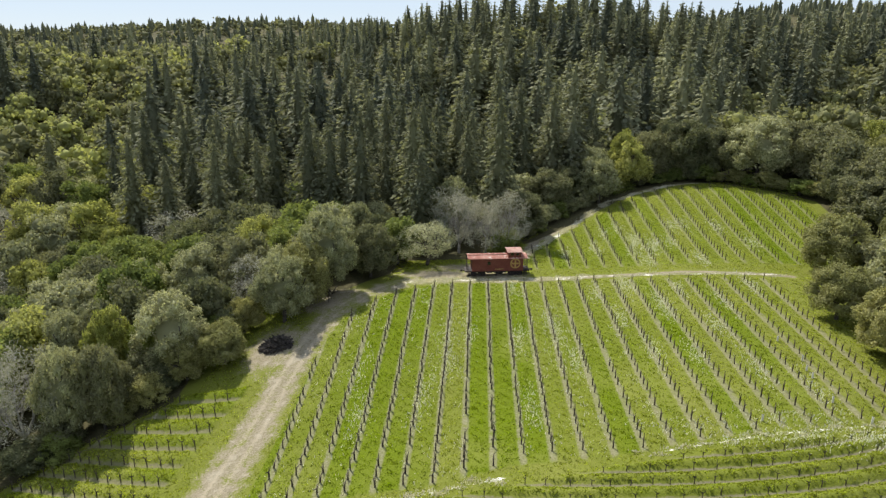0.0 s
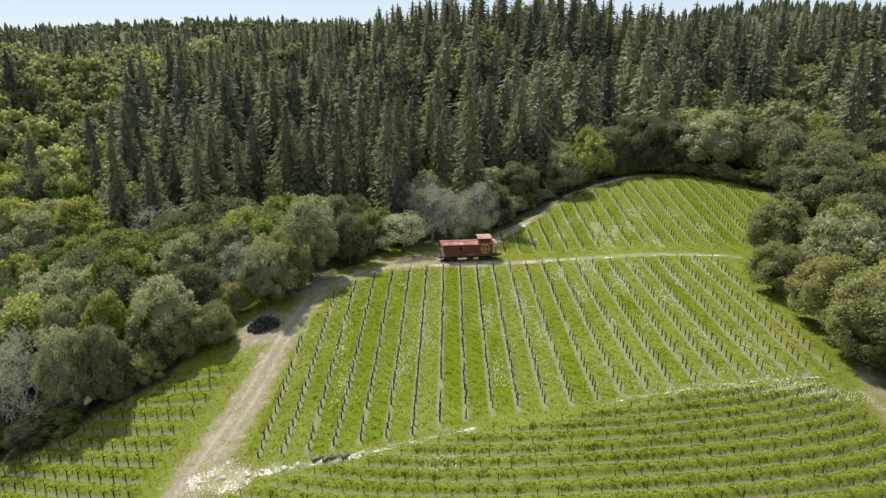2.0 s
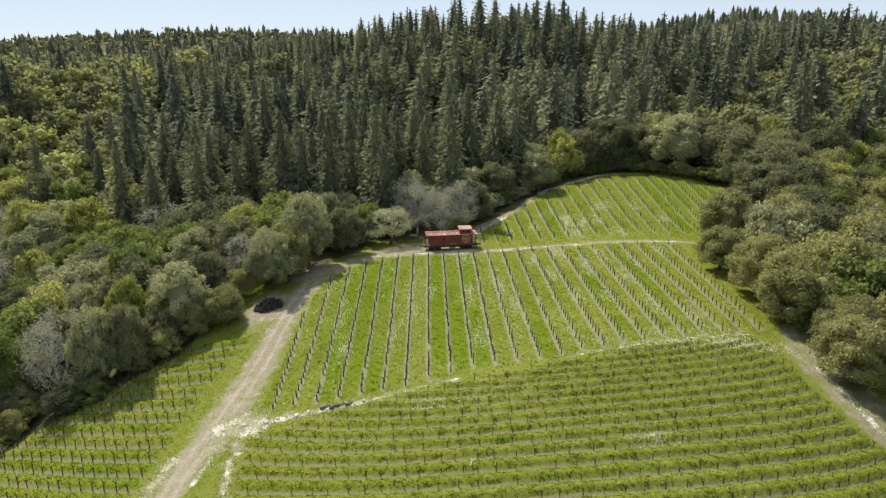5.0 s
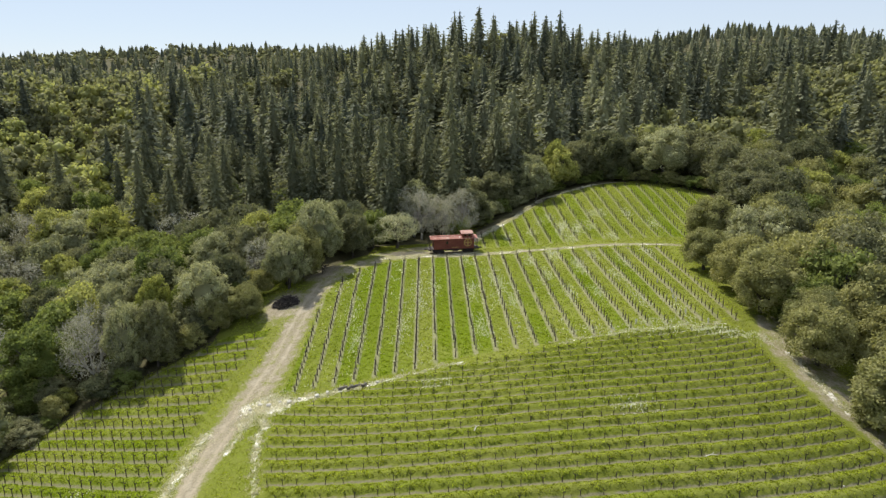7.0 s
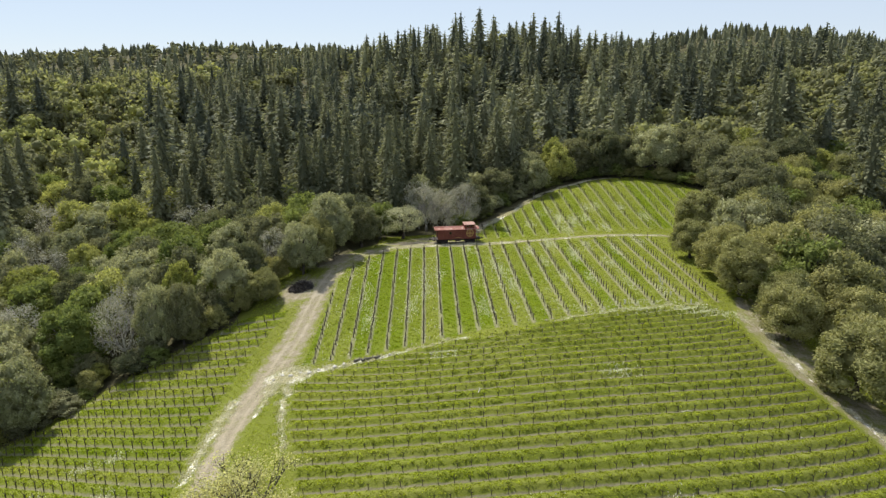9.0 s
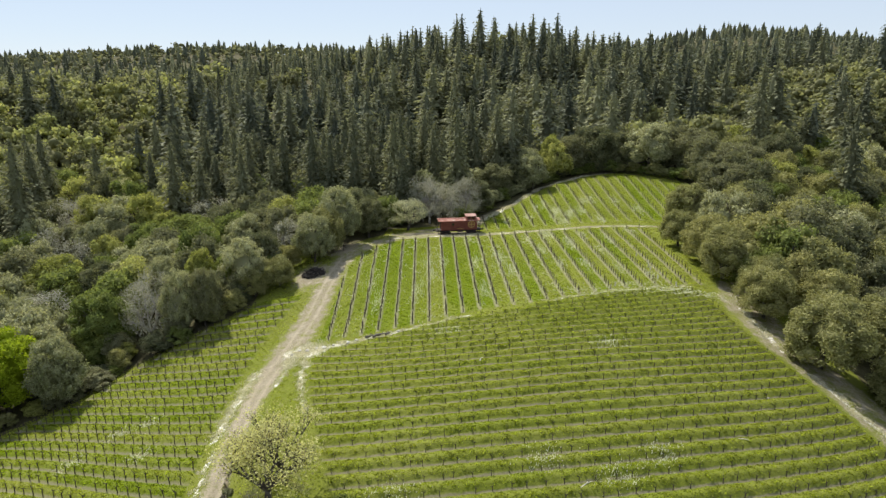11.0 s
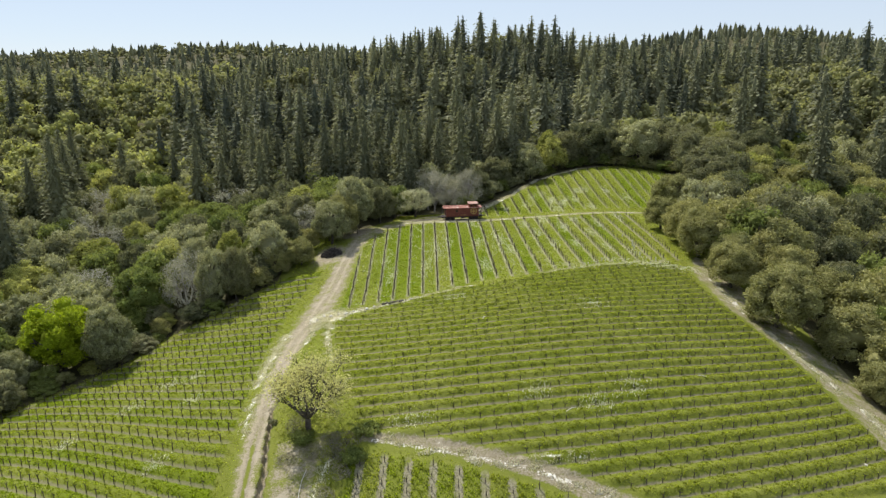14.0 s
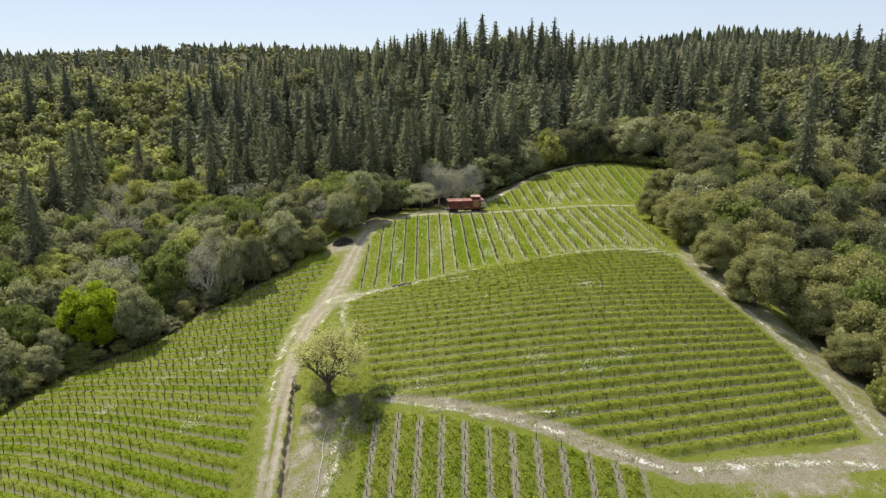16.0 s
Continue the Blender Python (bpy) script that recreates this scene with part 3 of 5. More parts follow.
KINDS = {
    # name, label, crown height range, sprays, size, long, fat, lobes
    "oak": ("oak_tree", "dark green live oak with a dense rounded crown", 0.02, 3600, 0.25, 1.3, 0.34, 34),
    "olive": ("oak_tree", "olive green live oak with a broad lumpy crown", 0.0, 3800, 0.23, 1.3, 0.33, 34),
    "green": ("bay_tree", "fresh green bay tree with a dense upright crown", 0.0, 3000, 0.25, 1.4, 0.30, 30),
    "sage": ("oak_tree", "pale sage green oak with a soft spring crown", 0.05, 3000, 0.23, 1.3, 0.30, 34),
    "lime": ("oak_tree", "yellow green oak in fresh spring leaf", 0.05, 3000, 0.23, 1.3, 0.30, 34),
    "bright": ("maple_tree", "bright green maple in new leaf at the wood's edge", 0.04, 3400, 0.23, 1.3, 0.26, 40),
    "gray": ("lichen_oak", "grey leafless oak hung with pale lichen", 0.05, 1500, 0.50, 0.12, 0.30, 30),
    "pale": ("budding_oak", "pale budding oak with a low spreading crown", 0.22, 2700, 0.18, 1.1, 0.30, 30),
}
H0, R0 = 10.0, 5.0
TREES = {}


def broad_tree(kind, variant, fine):
    name, label, low, n, size, long, fat, lobes_n = KINDS[kind]
    gen = np.random.default_rng(hash_of(kind) + 17 * variant)
    ob = thing(name, label, "tree")
    bm = bmesh.new()
    a = Vector((0, 0, -0.8))
    way = Vector((gen.normal() * 0.1, gen.normal() * 0.1, 1)).normalized()
    limb(bm, gen, a, way, 2.3 if kind == "gray" else 3.4, 0.30 if kind == "gray" else 0.36, 6 if kind == "gray" and fine else 4 if kind in ("gray", "pale") else 3, 0.42)
    part("trunk", bm, MAT_GREY_BARK if kind == "gray" else MAT_BARK, ob, soft=True)
    lobes = dome_lobes(gen, R0, H0 * low, H0, lobes_n * 2 if fine else lobes_n, fat * 0.62 if fine else fat * 0.82)
    n, size = (int(n * 3.7), size * 0.48) if fine else (int(n * 1.35), size * 0.70)
    crown = crown_mesh("crown", gen, lobes, n, size, long, 0.25, 1.0 if kind in ("gray", "pale") else 0.5, 0 if kind in ("gray", "pale") else 1)
    part("crown", crown, LEAVES[kind], ob)
    return ob


def hash_of(word):
    return sum(ord(ch) * (k + 3) for k, ch in enumerate(word))


def fir_reach(t, radius):
    return radius * 1.16 * (1 - t) ** 0.66 * min(1.0, 0.6 + 1.8 * t)


def fir_arrays(gen, height, radius, whorls, per, cards, size, rings=6, sides=7, core=0.36):
    """A conifer: a ragged inner cone, and whorls of drooping boughs clad in flat sprays."""
    verts, quads_, tris_ = [], [], []
    up = np.array([0, 0, 1.0])
    for k in range(rings + 1):
        t = k / rings
        ang = np.arange(sides) * 6.283 / sides + 0.4 * k
        rr = (fir_reach(t, radius) * core + 0.02 * radius) * gen.uniform(0.7, 1.15, sides)
        verts += list(np.stack([np.cos(ang) * rr, np.sin(ang) * rr, height * (0.05 + 0.92 * t) + gen.normal(size=sides) * 0.012 * height], -1))
    for k in range(rings):
        for m in range(sides):
            a, b = k * sides + m, k * sides + (m + 1) % sides
            tris_ += [(a, b, b + sides), (a, b + sides, a + sides)]
    for k in range(whorls):
        t = min(max((k + gen.uniform(-0.4, 0.4) + 0.4) / whorls, 0.0), 0.985)
        reach = fir_reach(t, radius) + 0.03 * radius
        turn = gen.uniform(0, 6.28)
        side_gain = gen.uniform(0.85, 1.1)
        n_b = max(3, int(per * (1 - 0.55 * t)))
        for m in range(n_b):
            ang = turn + 6.283 * m / n_b + gen.uniform(-0.4, 0.4)
            ln = reach * side_gain * (gen.uniform(0.6, 1.1) if gen.uniform() > 0.12 else gen.uniform(1.1, 1.4))
            d = np.array([math.cos(ang), math.sin(ang), 0])
            z = height * (0.06 + 0.925 * t)
            for c in range(cards):
                f0 = 0.34 + 0.66 * (c + gen.uniform(0.1, 0.9)) / cards
                a2 = ang + gen.uniform(-0.7, 0.7)
                d2 = np.array([math.cos(a2), math.sin(a2), -gen.uniform(0.05, 0.75)])
                d2 /= np.linalg.norm(d2)
                sd = np.cross(d2, up + gen.normal(size=3) * 0.45)
                sd /= np.linalg.norm(sd)
                s = size * (0.36 + 0.8 * (1 - t)) * gen.uniform(0.7, 1.3)
                at_ = up * (z - 0.20 * ln * f0 ** 1.5 + gen.normal() * 0.010 * height) + d * ln * f0
                o = len(verts)
                verts += [at_ - d2 * s * 0.7, at_ + sd * s * 0.55, at_ + d2 * s, at_ - sd * s * 0.55]
                tris_ += [(o, o + 1, o + 2), (o, o + 2, o + 3)]
    tip = len(verts)
    for m in range(3):
        a = m * 2.1 + gen.uniform(0, 1)
        e = np.array([math.cos(a), math.sin(a), 0]) * radius * 0.05
        verts += [e + up * height * 0.93, -e + up * height * 0.93, up * height * 1.01]
        tris_.append((tip + 3 * m, tip + 3 * m + 1, tip + 3 * m + 2))
    return np.array(verts), np.array(tris_)


def fir_tree(variant, fine):
    gen = np.random.default_rng(501 + 13 * variant)
    ob = thing("fir_tree", "tall dark green fir with drooping boughs", "tree")
    bm = bmesh.new()
    rod(bm, (0, 0, -1.2), (0, 0, 9.7), 0.16, 0.02, 7)
    part("trunk", bm, MAT_FIR_BARK, ob, soft=True)
    v, f = fir_arrays(gen, 10.0, 2.0, 36 if fine else 32, 14, 7 if fine else 6, 0.27 if fine else 0.30)
    part("crown", mesh_of("crown", v, f), LEAVES["fir"], ob)
    return ob


def plant(kind, x, y, h, r, fine=True):
    """Stands a tree of a kind on the ground, with height h and crown radius r."""
    variant = int((abs(x) * 7 + abs(y) * 3) % 3)
    key = (kind, variant, fine)
    z = land1(x, y)
    spin = float((x * 37 + y * 91) % 6.283)
    if kind == "fir":
        size = Vector((r / 2.0, r / 2.0, h / 10.0))
    else:
        size = Vector((r / R0 * 1.08, r / R0 * 1.08, h / H0 * 1.04))
    m = Matrix.LocRotScale((x, y, z), Euler((0, 0, spin)), size)
    if key not in TREES:
        ob = fir_tree(variant, fine) if kind == "fir" else broad_tree(kind, variant, fine)
        TREES[key] = ob
        ob.matrix_basis = m
    else:
        one = TREES[key]
        keep_scale, one_m = one.scale.copy(), one.matrix_basis.copy()
        one.scale = (1, 1, 1)
        ob = copy_thing(one, m)
        one.matrix_basis = one_m
    PLANTED.append((x, y, max(r, 1.5) if kind != "fir" else r * 0.8))
    return ob


PLANTED = []
# kind, x, y, height, crown radius
WEST_EDGE = [
    ("sage", -80.8, -71.0, 6.5, 3.0), ("sage", -66.3, -59.9, 12, 4.7), ("bright", -75.5, -59.0, 13.5, 7.0), ("green", -88, -62, 11, 5.5), ("sage", -87.5, -71.5, 9, 4.2), ("sage", -92.8, -43.9, 11, 5.6),
    ("oak", -47.5, -41.6, 11.5, 3.2), ("sage", -52.0, -42.2, 13, 3.4), ("gray", -57.3, -43.0, 14.5, 5.6), ("green", -67.5, -40.5, 12.5, 6.4),
    ("oak", -43.3, -36.2, 4.2, 2.7), ("olive", -40.0, -34.4, 6, 2.9), ("sage", -42.5, -32.0, 11, 4.4), ("gray", -83.4, -33.7, 12, 7.0),
    ("green", -66.0, -47.2, 5.5, 3.0), ("oak", -62.4, -46.0, 5.0, 2.8), ("lime", -60.6, -47.6, 3.6, 2.2), ("green", -53.6, -41.0, 4.5, 2.4), ("oak", -49.6, -39.2, 4.0, 2.4),
    ("green", -82, -57, 9.5, 4.6), ("sage", -81, -65, 7.5, 3.6), ("green", -76, -65.5, 4, 2.8), ("lime", -71.5, -54.0, 7.5, 3.4), ("oak", -68.8, -52.6, 6, 3.0),
    ("lime", -50.8, -33.4, 12, 3.2), ("olive", -35.6, -32.0, 6, 3.2), ("green", -47.3, -31.7, 9, 2.8), ("lime", -100.2, -29.4, 12, 6.5),
    ("sage", -59.9, -28.8, 12, 3.8), ("oak", -79.0, -20.4, 12, 4.5), ("sage", -75.1, -19.7, 11, 3.9),
]
WEST_WOOD = [
    ("gray", -37.2, -16.0, 9, 4.1), ("lime", -91.5, -15.4, 12, 7.0), ("sage", -63.9, -13.3, 11, 4.5), ("sage", -26.5, -12.2, 12.5, 4.6),
    ("sage", -48.3, -11.5, 11, 5.2), ("sage", -74.1, -11.0, 11, 4.8), ("sage", -60.2, -8.2, 11, 4.4), ("sage", -27.5, 12.0, 11, 4.2),
    ("gray", -29.8, -6.4, 11, 5.1), ("oak", -22.5, 10.0, 9, 4.0), ("green", -78.5, -0.1, 12, 6.0), ("green", -65.2, 1.5, 12, 6.5),
    ("oak", -23.4, 2.3, 7, 4.0), ("lime", -42.2, 3.1, 11.5, 4.9), ("sage", -24.2, 19.8, 10, 4.2), ("oak", -35.5, 1.5, 8, 4.0), ("olive", -31.5, -19.5, 6, 3.0), ("sage", -30.4, -22.4, 10.5, 4.2), ("olive", -28.8, -17.0, 10, 4.0),
    ("olive", -36.0, -23.6, 5.5, 2.7), ("oak", -21.0, -4.6, 9.5, 4.0), ("green", -37.5, -27.2, 4.6, 2.4), ("sage", -33.8, -12.6, 9, 3.4),
]
NORTH_EDGE = [
    ("pale", -12.6, 4.2, 7.6, 5.6), ("gray", -7.6, 15.0, 12.5, 5.6), ("gray", -2.2, 12.5, 10.5, 4.4), ("gray", 2.0, 14.5, 12.0, 4.6),
    ("oak", 4.6, 25.5, 9.5, 4.8), ("oak", 11.0, 39.0, 10.5, 5.4), ("oak", 16.0, 46.5, 9, 4.6), ("sage", 21.0, 53.5, 12, 5.4),
    ("lime", 30.0, 57.5, 13, 4.6), ("oak", 36.0, 57.5, 12.5, 5.6), ("oak", 45.0, 58.5, 14, 7.0), ("sage", 58.8, 49.0, 14, 7.6),
    ("oak", 52.0, 54.0, 12, 5.5), ("fir", -20.0, 44.0, 26, 4.6), ("fir", -7.4, 36.0, 25, 4.3), ("fir", -14.0, 41.0, 26.5, 4.5),
    ("fir", 5.4, 50.0, 21, 3.8), ("fir", 11.0, 58.0, 21, 3.9), ("fir", 1.5, 52.0, 20, 3.6), ("fir", 23.0, 62.0, 20, 3.2),
]
EAST_EDGE = [
    ("lime", 57.8, -101.5, 5.0, 2.6),     ("olive", 58.2, -91.5, 6.5, 3.8), ("olive", 58.8, -79.5, 8.5, 5.3), ("olive", 50.2, -73.8, 9.6, 5.6), ("olive", 63.2, -64.5, 9, 4.8),
    ("olive", 48.2, -60.0, 8.6, 4.4), ("olive", 60.0, -55.3, 9, 5.0), ("olive", 51.0, -53.0, 8, 4.0), ("green", 52.2, -46.6, 7.5, 4.5),
    ("olive", 47.8, -43.8, 10, 5.2), ("gray", 75.7, -38.4, 7, 4.0), ("olive", 47.6, -33.6, 9, 4.6), ("oak", 83.6, -29.7, 8, 4.6),
    ("olive", 46.2, -22.8, 8, 4.0), ("olive", 59.6, -24.5, 9.5, 6.0), ("oak", 60.3, -10.0, 9.5, 6.1), ("lime", 92.6, -5.8, 9, 4.9),
]
EAST_WOOD = [
    ("oak", 76.5, -4.3, 9, 5.5), ("olive", 53.8, -3.0, 10, 5.4), ("green", 75.4, 4.0, 9.5, 5.7), ("oak", 70.7, 17.6, 10.5, 7.0),
    ("oak", 90.5, 19.4, 9, 4.8), ("oak", 80.0, 32.4, 11, 7.0), ("oak", 93.5, 39.8, 13, 6.4), ("oak", 71.0, 44.0, 13, 7.2),
    ("oak", 68.5, -42.0, 9, 5.5), ("oak", 72.0, -54.0, 8, 5.0), ("oak", 70.0, -16.0, 9, 5.5),
]
for some in (WEST_EDGE, WEST_WOOD, NORTH_EDGE, EAST_EDGE, EAST_WOOD):
    for kind, x, y, h, r in some:
        plant(kind, x, y, h, r)


def is_wood(x, y):
    """1 where the wood stands, 0 over the open vineyard and its tracks."""
    open_w = (x > west_left(y) - 3) & (x < 54) & (y < -38) & (y > -170)
    open_w |= (x > -37) & (x < 45) & (y >= -40) & (y < main_high(np.clip(x, -23, 47)) + 9) & (y < 2)
    open_w |= (x > -18) & (x < 50) & (y >= -10) & (y < 9)
    open_w |= (x > 4) & (x < 65) & (y >= -1) & (y < upper_far(x) + 8)
    open_w |= (x >= 40) & (x < 47) & (y > -60) & (y < 5)
    open_w |= (x > 50) & (x < 58) & (y < -92)
    return ~open_w


def fir_share(x, y):
    """How much of the wood is fir: most on the hill behind, little in the oak woods to either side."""
    s = smooth((y - 28 + 14 * smooth((-4 - x) / 12)) / 24) * smooth((x + 112 + 0.36 * (y - 60)) / 46)
    s = np.maximum(s, (0.85 - 0.25 * smooth((-60 - x) / 60)) * smooth((y - 190) / 45))
    line_y = np.interp(x, [34, 45, 60, 89, 129, 169, 240], [0, 60, 105, 152, 190, 225, 235])
    s = s * np.where(x > 34, 0.10 + 0.9 * smooth((y - line_y + 18) / 30), 1)
    glade = np.sin(0.071 * x + 1.0 + 0.02 * y) * np.sin(0.058 * y - 0.03 * x)
    s = s * (1 - 0.75 * smooth((glade - 0.45) / 0.3))
    # a belt of oaks stands between the upper rows and the firs
    s = s * np.where((x > 2) & (x < 80), smooth((y - upper_far(x) - 20) / 12), 1)
    return np.clip(s, np.where((x > 2) & (x < 80) & (y < upper_far(x) + 20), 0, 0.03) + np.where(x > 34, 0.10 * smooth((y - 30) / 30), 0.07 * smooth((y - 5) / 20)), 0.95)


# the nearer wood, tree by tree
gen = np.random.default_rng(33)
count = {}
for gxk in np.arange(-128, 136, 6.6):
    for gyk in np.arange(-118, 62, 6.6):
        x, y = gxk + gen.uniform(-2.6, 2.6), gyk + gen.uniform(-2.6, 2.6)
        share, dice, dice2, big = float(fir_share(x, y)), gen.uniform(), gen.uniform(), gen.uniform(0.8, 1.2)
        if not bool(is_wood(np.array(x), np.array(y))) or (y < -60 and x < -20 and x > west_left(y) - 6):
            continue
        if (-90 < x < -64 and -76 < y < -48) or abs(x) > 66 + (y + 125) * 0.62 + 20:
            continue
        if 38 < x < 54 and -52 < y < 3:
            continue
        if any((x - a) ** 2 + (y - b) ** 2 < (0.58 * c + 2.0) ** 2 for a, b, c in PLANTED):
            continue
        if dice < share:
            plant("fir", x, y, 26 * (1.4 * big - 0.4), 4.9 * (0.7 * big + 0.3), fine=False)
        else:
            if x > 40:
                kind = "oak" if dice2 < (0.52 if y > -60 else 0.12) else "olive" if dice2 < 0.74 else "green" if dice2 < 0.90 else "sage" if dice2 < 0.96 else "lime"
            else:
                kind = "sage" if dice2 < 0.38 else "lime" if dice2 < 0.54 else "oak" if dice2 < 0.75 else "green" if dice2 < 0.91 else "gray"
            if (kind == "lime" or dice2 < 0.16) and -75 < x < -18 and y > -2:
                kind = "green" if dice2 < 0.48 else "oak"
            plant(kind, x, y, 11 * big, 4.7 * big, fine=False)

# low brush along the wood's edges
for y in np.arange(-104, -36, 2.1):
    x = float(west_left(y)) - 2.6 - gen.uniform(0, 4.5)
    far_in, hb_, rb_ = gen.uniform(-1, 1), gen.uniform(2.4, 5.2), gen.uniform(1.8, 3.2)
    if abs(y + 61) < 11:
        hb_, rb_ = hb_ * 0.45, rb_ * 0.9
    plant(("oak", "lime", "green", "olive")[int(gen.integers(4))], x, y + far_in, hb_ * 1.15, rb_, fine=False)
for (ax, ay, _), (bx, by, _) in zip(TRACK_EDGE, TRACK_EDGE[1:]):
    for t in (0.1, 0.4, 0.75):
        x, y = ax + (bx - ax) * t, ay + (by - ay) * t
        n_ = Vector((-(by - ay), bx - ax)).normalized() * gen.uniform(4.2, 5.6)
        plant(("oak", "green", "sage")[int(gen.integers(3))], x + n_.x, y + n_.y, gen.uniform(2.5, 5.0), gen.uniform(2.2, 3.2), fine=False)

for x in np.arange(46, 68, 2.6):
    plant(("oak", "green", "olive")[int(gen.integers(3))], float(x), float(upper_far(x)) + gen.uniform(5.0, 6.5), gen.uniform(2.5, 4.5), gen.uniform(2.0, 3.0), fine=False)

# the far wood, joined
def far_wood(name, label, templates, xs_, ys_, hs, rs, tints, material):
    vs, fs, ts, off = [], [], [], 0
    zs_ = land(xs_, ys_)
    g2 = np.random.default_rng(91)
    for x, y, z, h, r, t in zip(xs_, ys_, zs_, hs, rs, tints):
        v, f = templates[g2.integers(len(templates))]
        a = g2.uniform(0, 6.283)
        c, s = math.cos(a), math.sin(a)
        w = np.empty_like(v)
        w[:, 0] = x + (v[:, 0] * c - v[:, 1] * s) * r
        w[:, 1] = y + (v[:, 0] * s + v[:, 1] * c) * r
        w[:, 2] = z + v[:, 2] * h
        vs.append(w)
        fs.append(f + off)
        ts.append(np.full(len(v), t, np.float32))
        off += len(v)
    me_ = mesh_of(name, np.concatenate(vs), np.concatenate(fs))
    me_.attributes.new("tint", "FLOAT", "POINT").data.foreach_set("value", np.concatenate(ts))
    return tagged(part(name, me_, material), label, "woodland", kind="stuff")


def unit(arr, h, r):
    v, f = arr
    return v / np.array([r, r, h]), f


fir_mid = [unit(fir_arrays(np.random.default_rng(70 + k), 10, 2, 26, 12, 4, 0.40), 10, 2) for k in range(5)]
fir_back = [unit(fir_arrays(np.random.default_rng(75 + k), 10, 2, 20, 10, 2, 0.55, 4, 6), 10, 2) for k in range(4)]
fir_low = [unit(fir_arrays(np.random.default_rng(80 + k), 10, 2, 5, 4, 1, 1.3, 3, 5, 0.75), 10, 2) for k in range(3)]


def leaf_template(k, n, lobes_n, size, fat):
    g3 = np.random.default_rng(120 + k)
    me_ = crown_mesh("tmp", g3, dome_lobes(g3, 5, 0.5, 10, lobes_n, fat), n, size, 1.3)
    v = np.empty(len(me_.vertices) * 3, np.float32)
    me_.vertices.foreach_get("co", v)
    v = v.reshape(-1, 3) / np.array([5, 5, 10])
    f = np.empty(len(me_.loops), np.int32)
    me_.loops.foreach_get("vertex_index", f)
    bpy.data.meshes.remove(me_)
    return v, f.reshape(-1, 3)


leaf_mid = [leaf_template(k, 280, 24, 0.36, 0.28) for k in range(4)]
leaf_back = [leaf_template(5 + k, 130, 15, 0.52, 0.33) for k in range(3)]
leaf_low = [leaf_template(10 + k, 12, 5, 1.2, 0.5) for k in range(3)]
g4 = np.random.default_rng(58)


def scatter(x0, x1, y0, y1, step):
    a, b = np.meshgrid(np.arange(x0, x1, step), np.arange(y0, y1, step), indexing="ij")
    a = a.ravel() + g4.uniform(-0.7, 0.7, a.size) * step
    b = b.ravel() + g4.uniform(-0.7, 0.7, b.size) * step
    keep = np.abs(a) < 70 + 0.72 * (b + 130)
    return a[keep], b[keep]


fx, fy = scatter(-360, 380, 60, 400, 10.4)
sx, sy = scatter(-330, 330, -60, 60, 8.5)
ok = ((sx < -126) | (sx > 134))
fx, fy = np.r_[fx, sx[ok]], np.r_[fy, sy[ok]]
dice, dice2 = g4.uniform(size=fx.size), g4.uniform(size=fx.size)
conifer = dice < fir_share(fx, fy)
hs = np.clip(g4.normal(28, 4.6, fx.size), 14, 36)
hs *= 1 - 0.2 * np.exp(-((fx - 25) / 90) ** 2) * smooth((fy - 150) / 60)
hs *= 1 - 0.36 * smooth((-10 - fx) / 90) * smooth((fy - 110) / 90)
for near_, nm_ in ((True, "fir_wood"), (False, "fir_wood_behind")):
    pick_ = conifer & ((fy < 215) == near_)
    far_wood(nm_, "dense dark green fir wood on the hillside", fir_mid if near_ else fir_back, fx[pick_], fy[pick_], hs[pick_], hs[pick_] * g4.uniform(0.20, 0.26, pick_.sum()), dice2[pick_], FAR_FIR)
fx, fy = scatter(-360, 380, 60, 400, 8.6)
sx, sy = scatter(-330, 330, -60, 60, 8.5)
ok = ((sx < -126) | (sx > 134))
fx, fy = np.r_[fx, sx[ok]], np.r_[fy, sy[ok]]
dice, dice2 = g4.uniform(size=fx.size), g4.uniform(size=fx.size)
leafy = (dice > fir_share(fx, fy) * 1.1) & (fy < 330)
hb = np.clip(g4.normal(10.5, 2, fx.size), 7, 15)
for near_, nm_ in ((True, "oak_wood"), (False, "oak_wood_behind")):
    pick_ = leafy & ((fy < 140) == near_)
    far_wood(nm_, "yellow green spring oaks among the firs", leaf_mid if near_ else leaf_back, fx[pick_], fy[pick_], hb[pick_] * 1.2, hb[pick_] * g4.uniform(0.42, 0.66, pick_.sum()),
             dice2[pick_] ** 1.3 * (0.5 + 0.6 * (fx[pick_] < 60)), FAR_LEAF)
fx, fy = scatter(-1100, 1000, 400, 1250, 17)
dice, dice2 = g4.uniform(size=fx.size), g4.uniform(size=fx.size)
conifer = dice < 0.45 + 0.45 * smooth((fx + 150) / 250)
hs = np.clip(g4.normal(15.5, 4, fx.size), 8, 27)
far_wood("ridge_firs", "distant firs along the ridge line", fir_low, fx[conifer], fy[conifer], hs[conifer], hs[conifer] * 0.27, dice2[conifer], FAR_FIR)
far_wood("ridge_oaks", "distant rounded oaks on the far ridge", leaf_low, fx[~conifer], fy[~conifer], hs[~conifer] * 0.62, hs[~conifer] * 0.42, dice2[~conifer] * 0.2, FAR_LEAF)


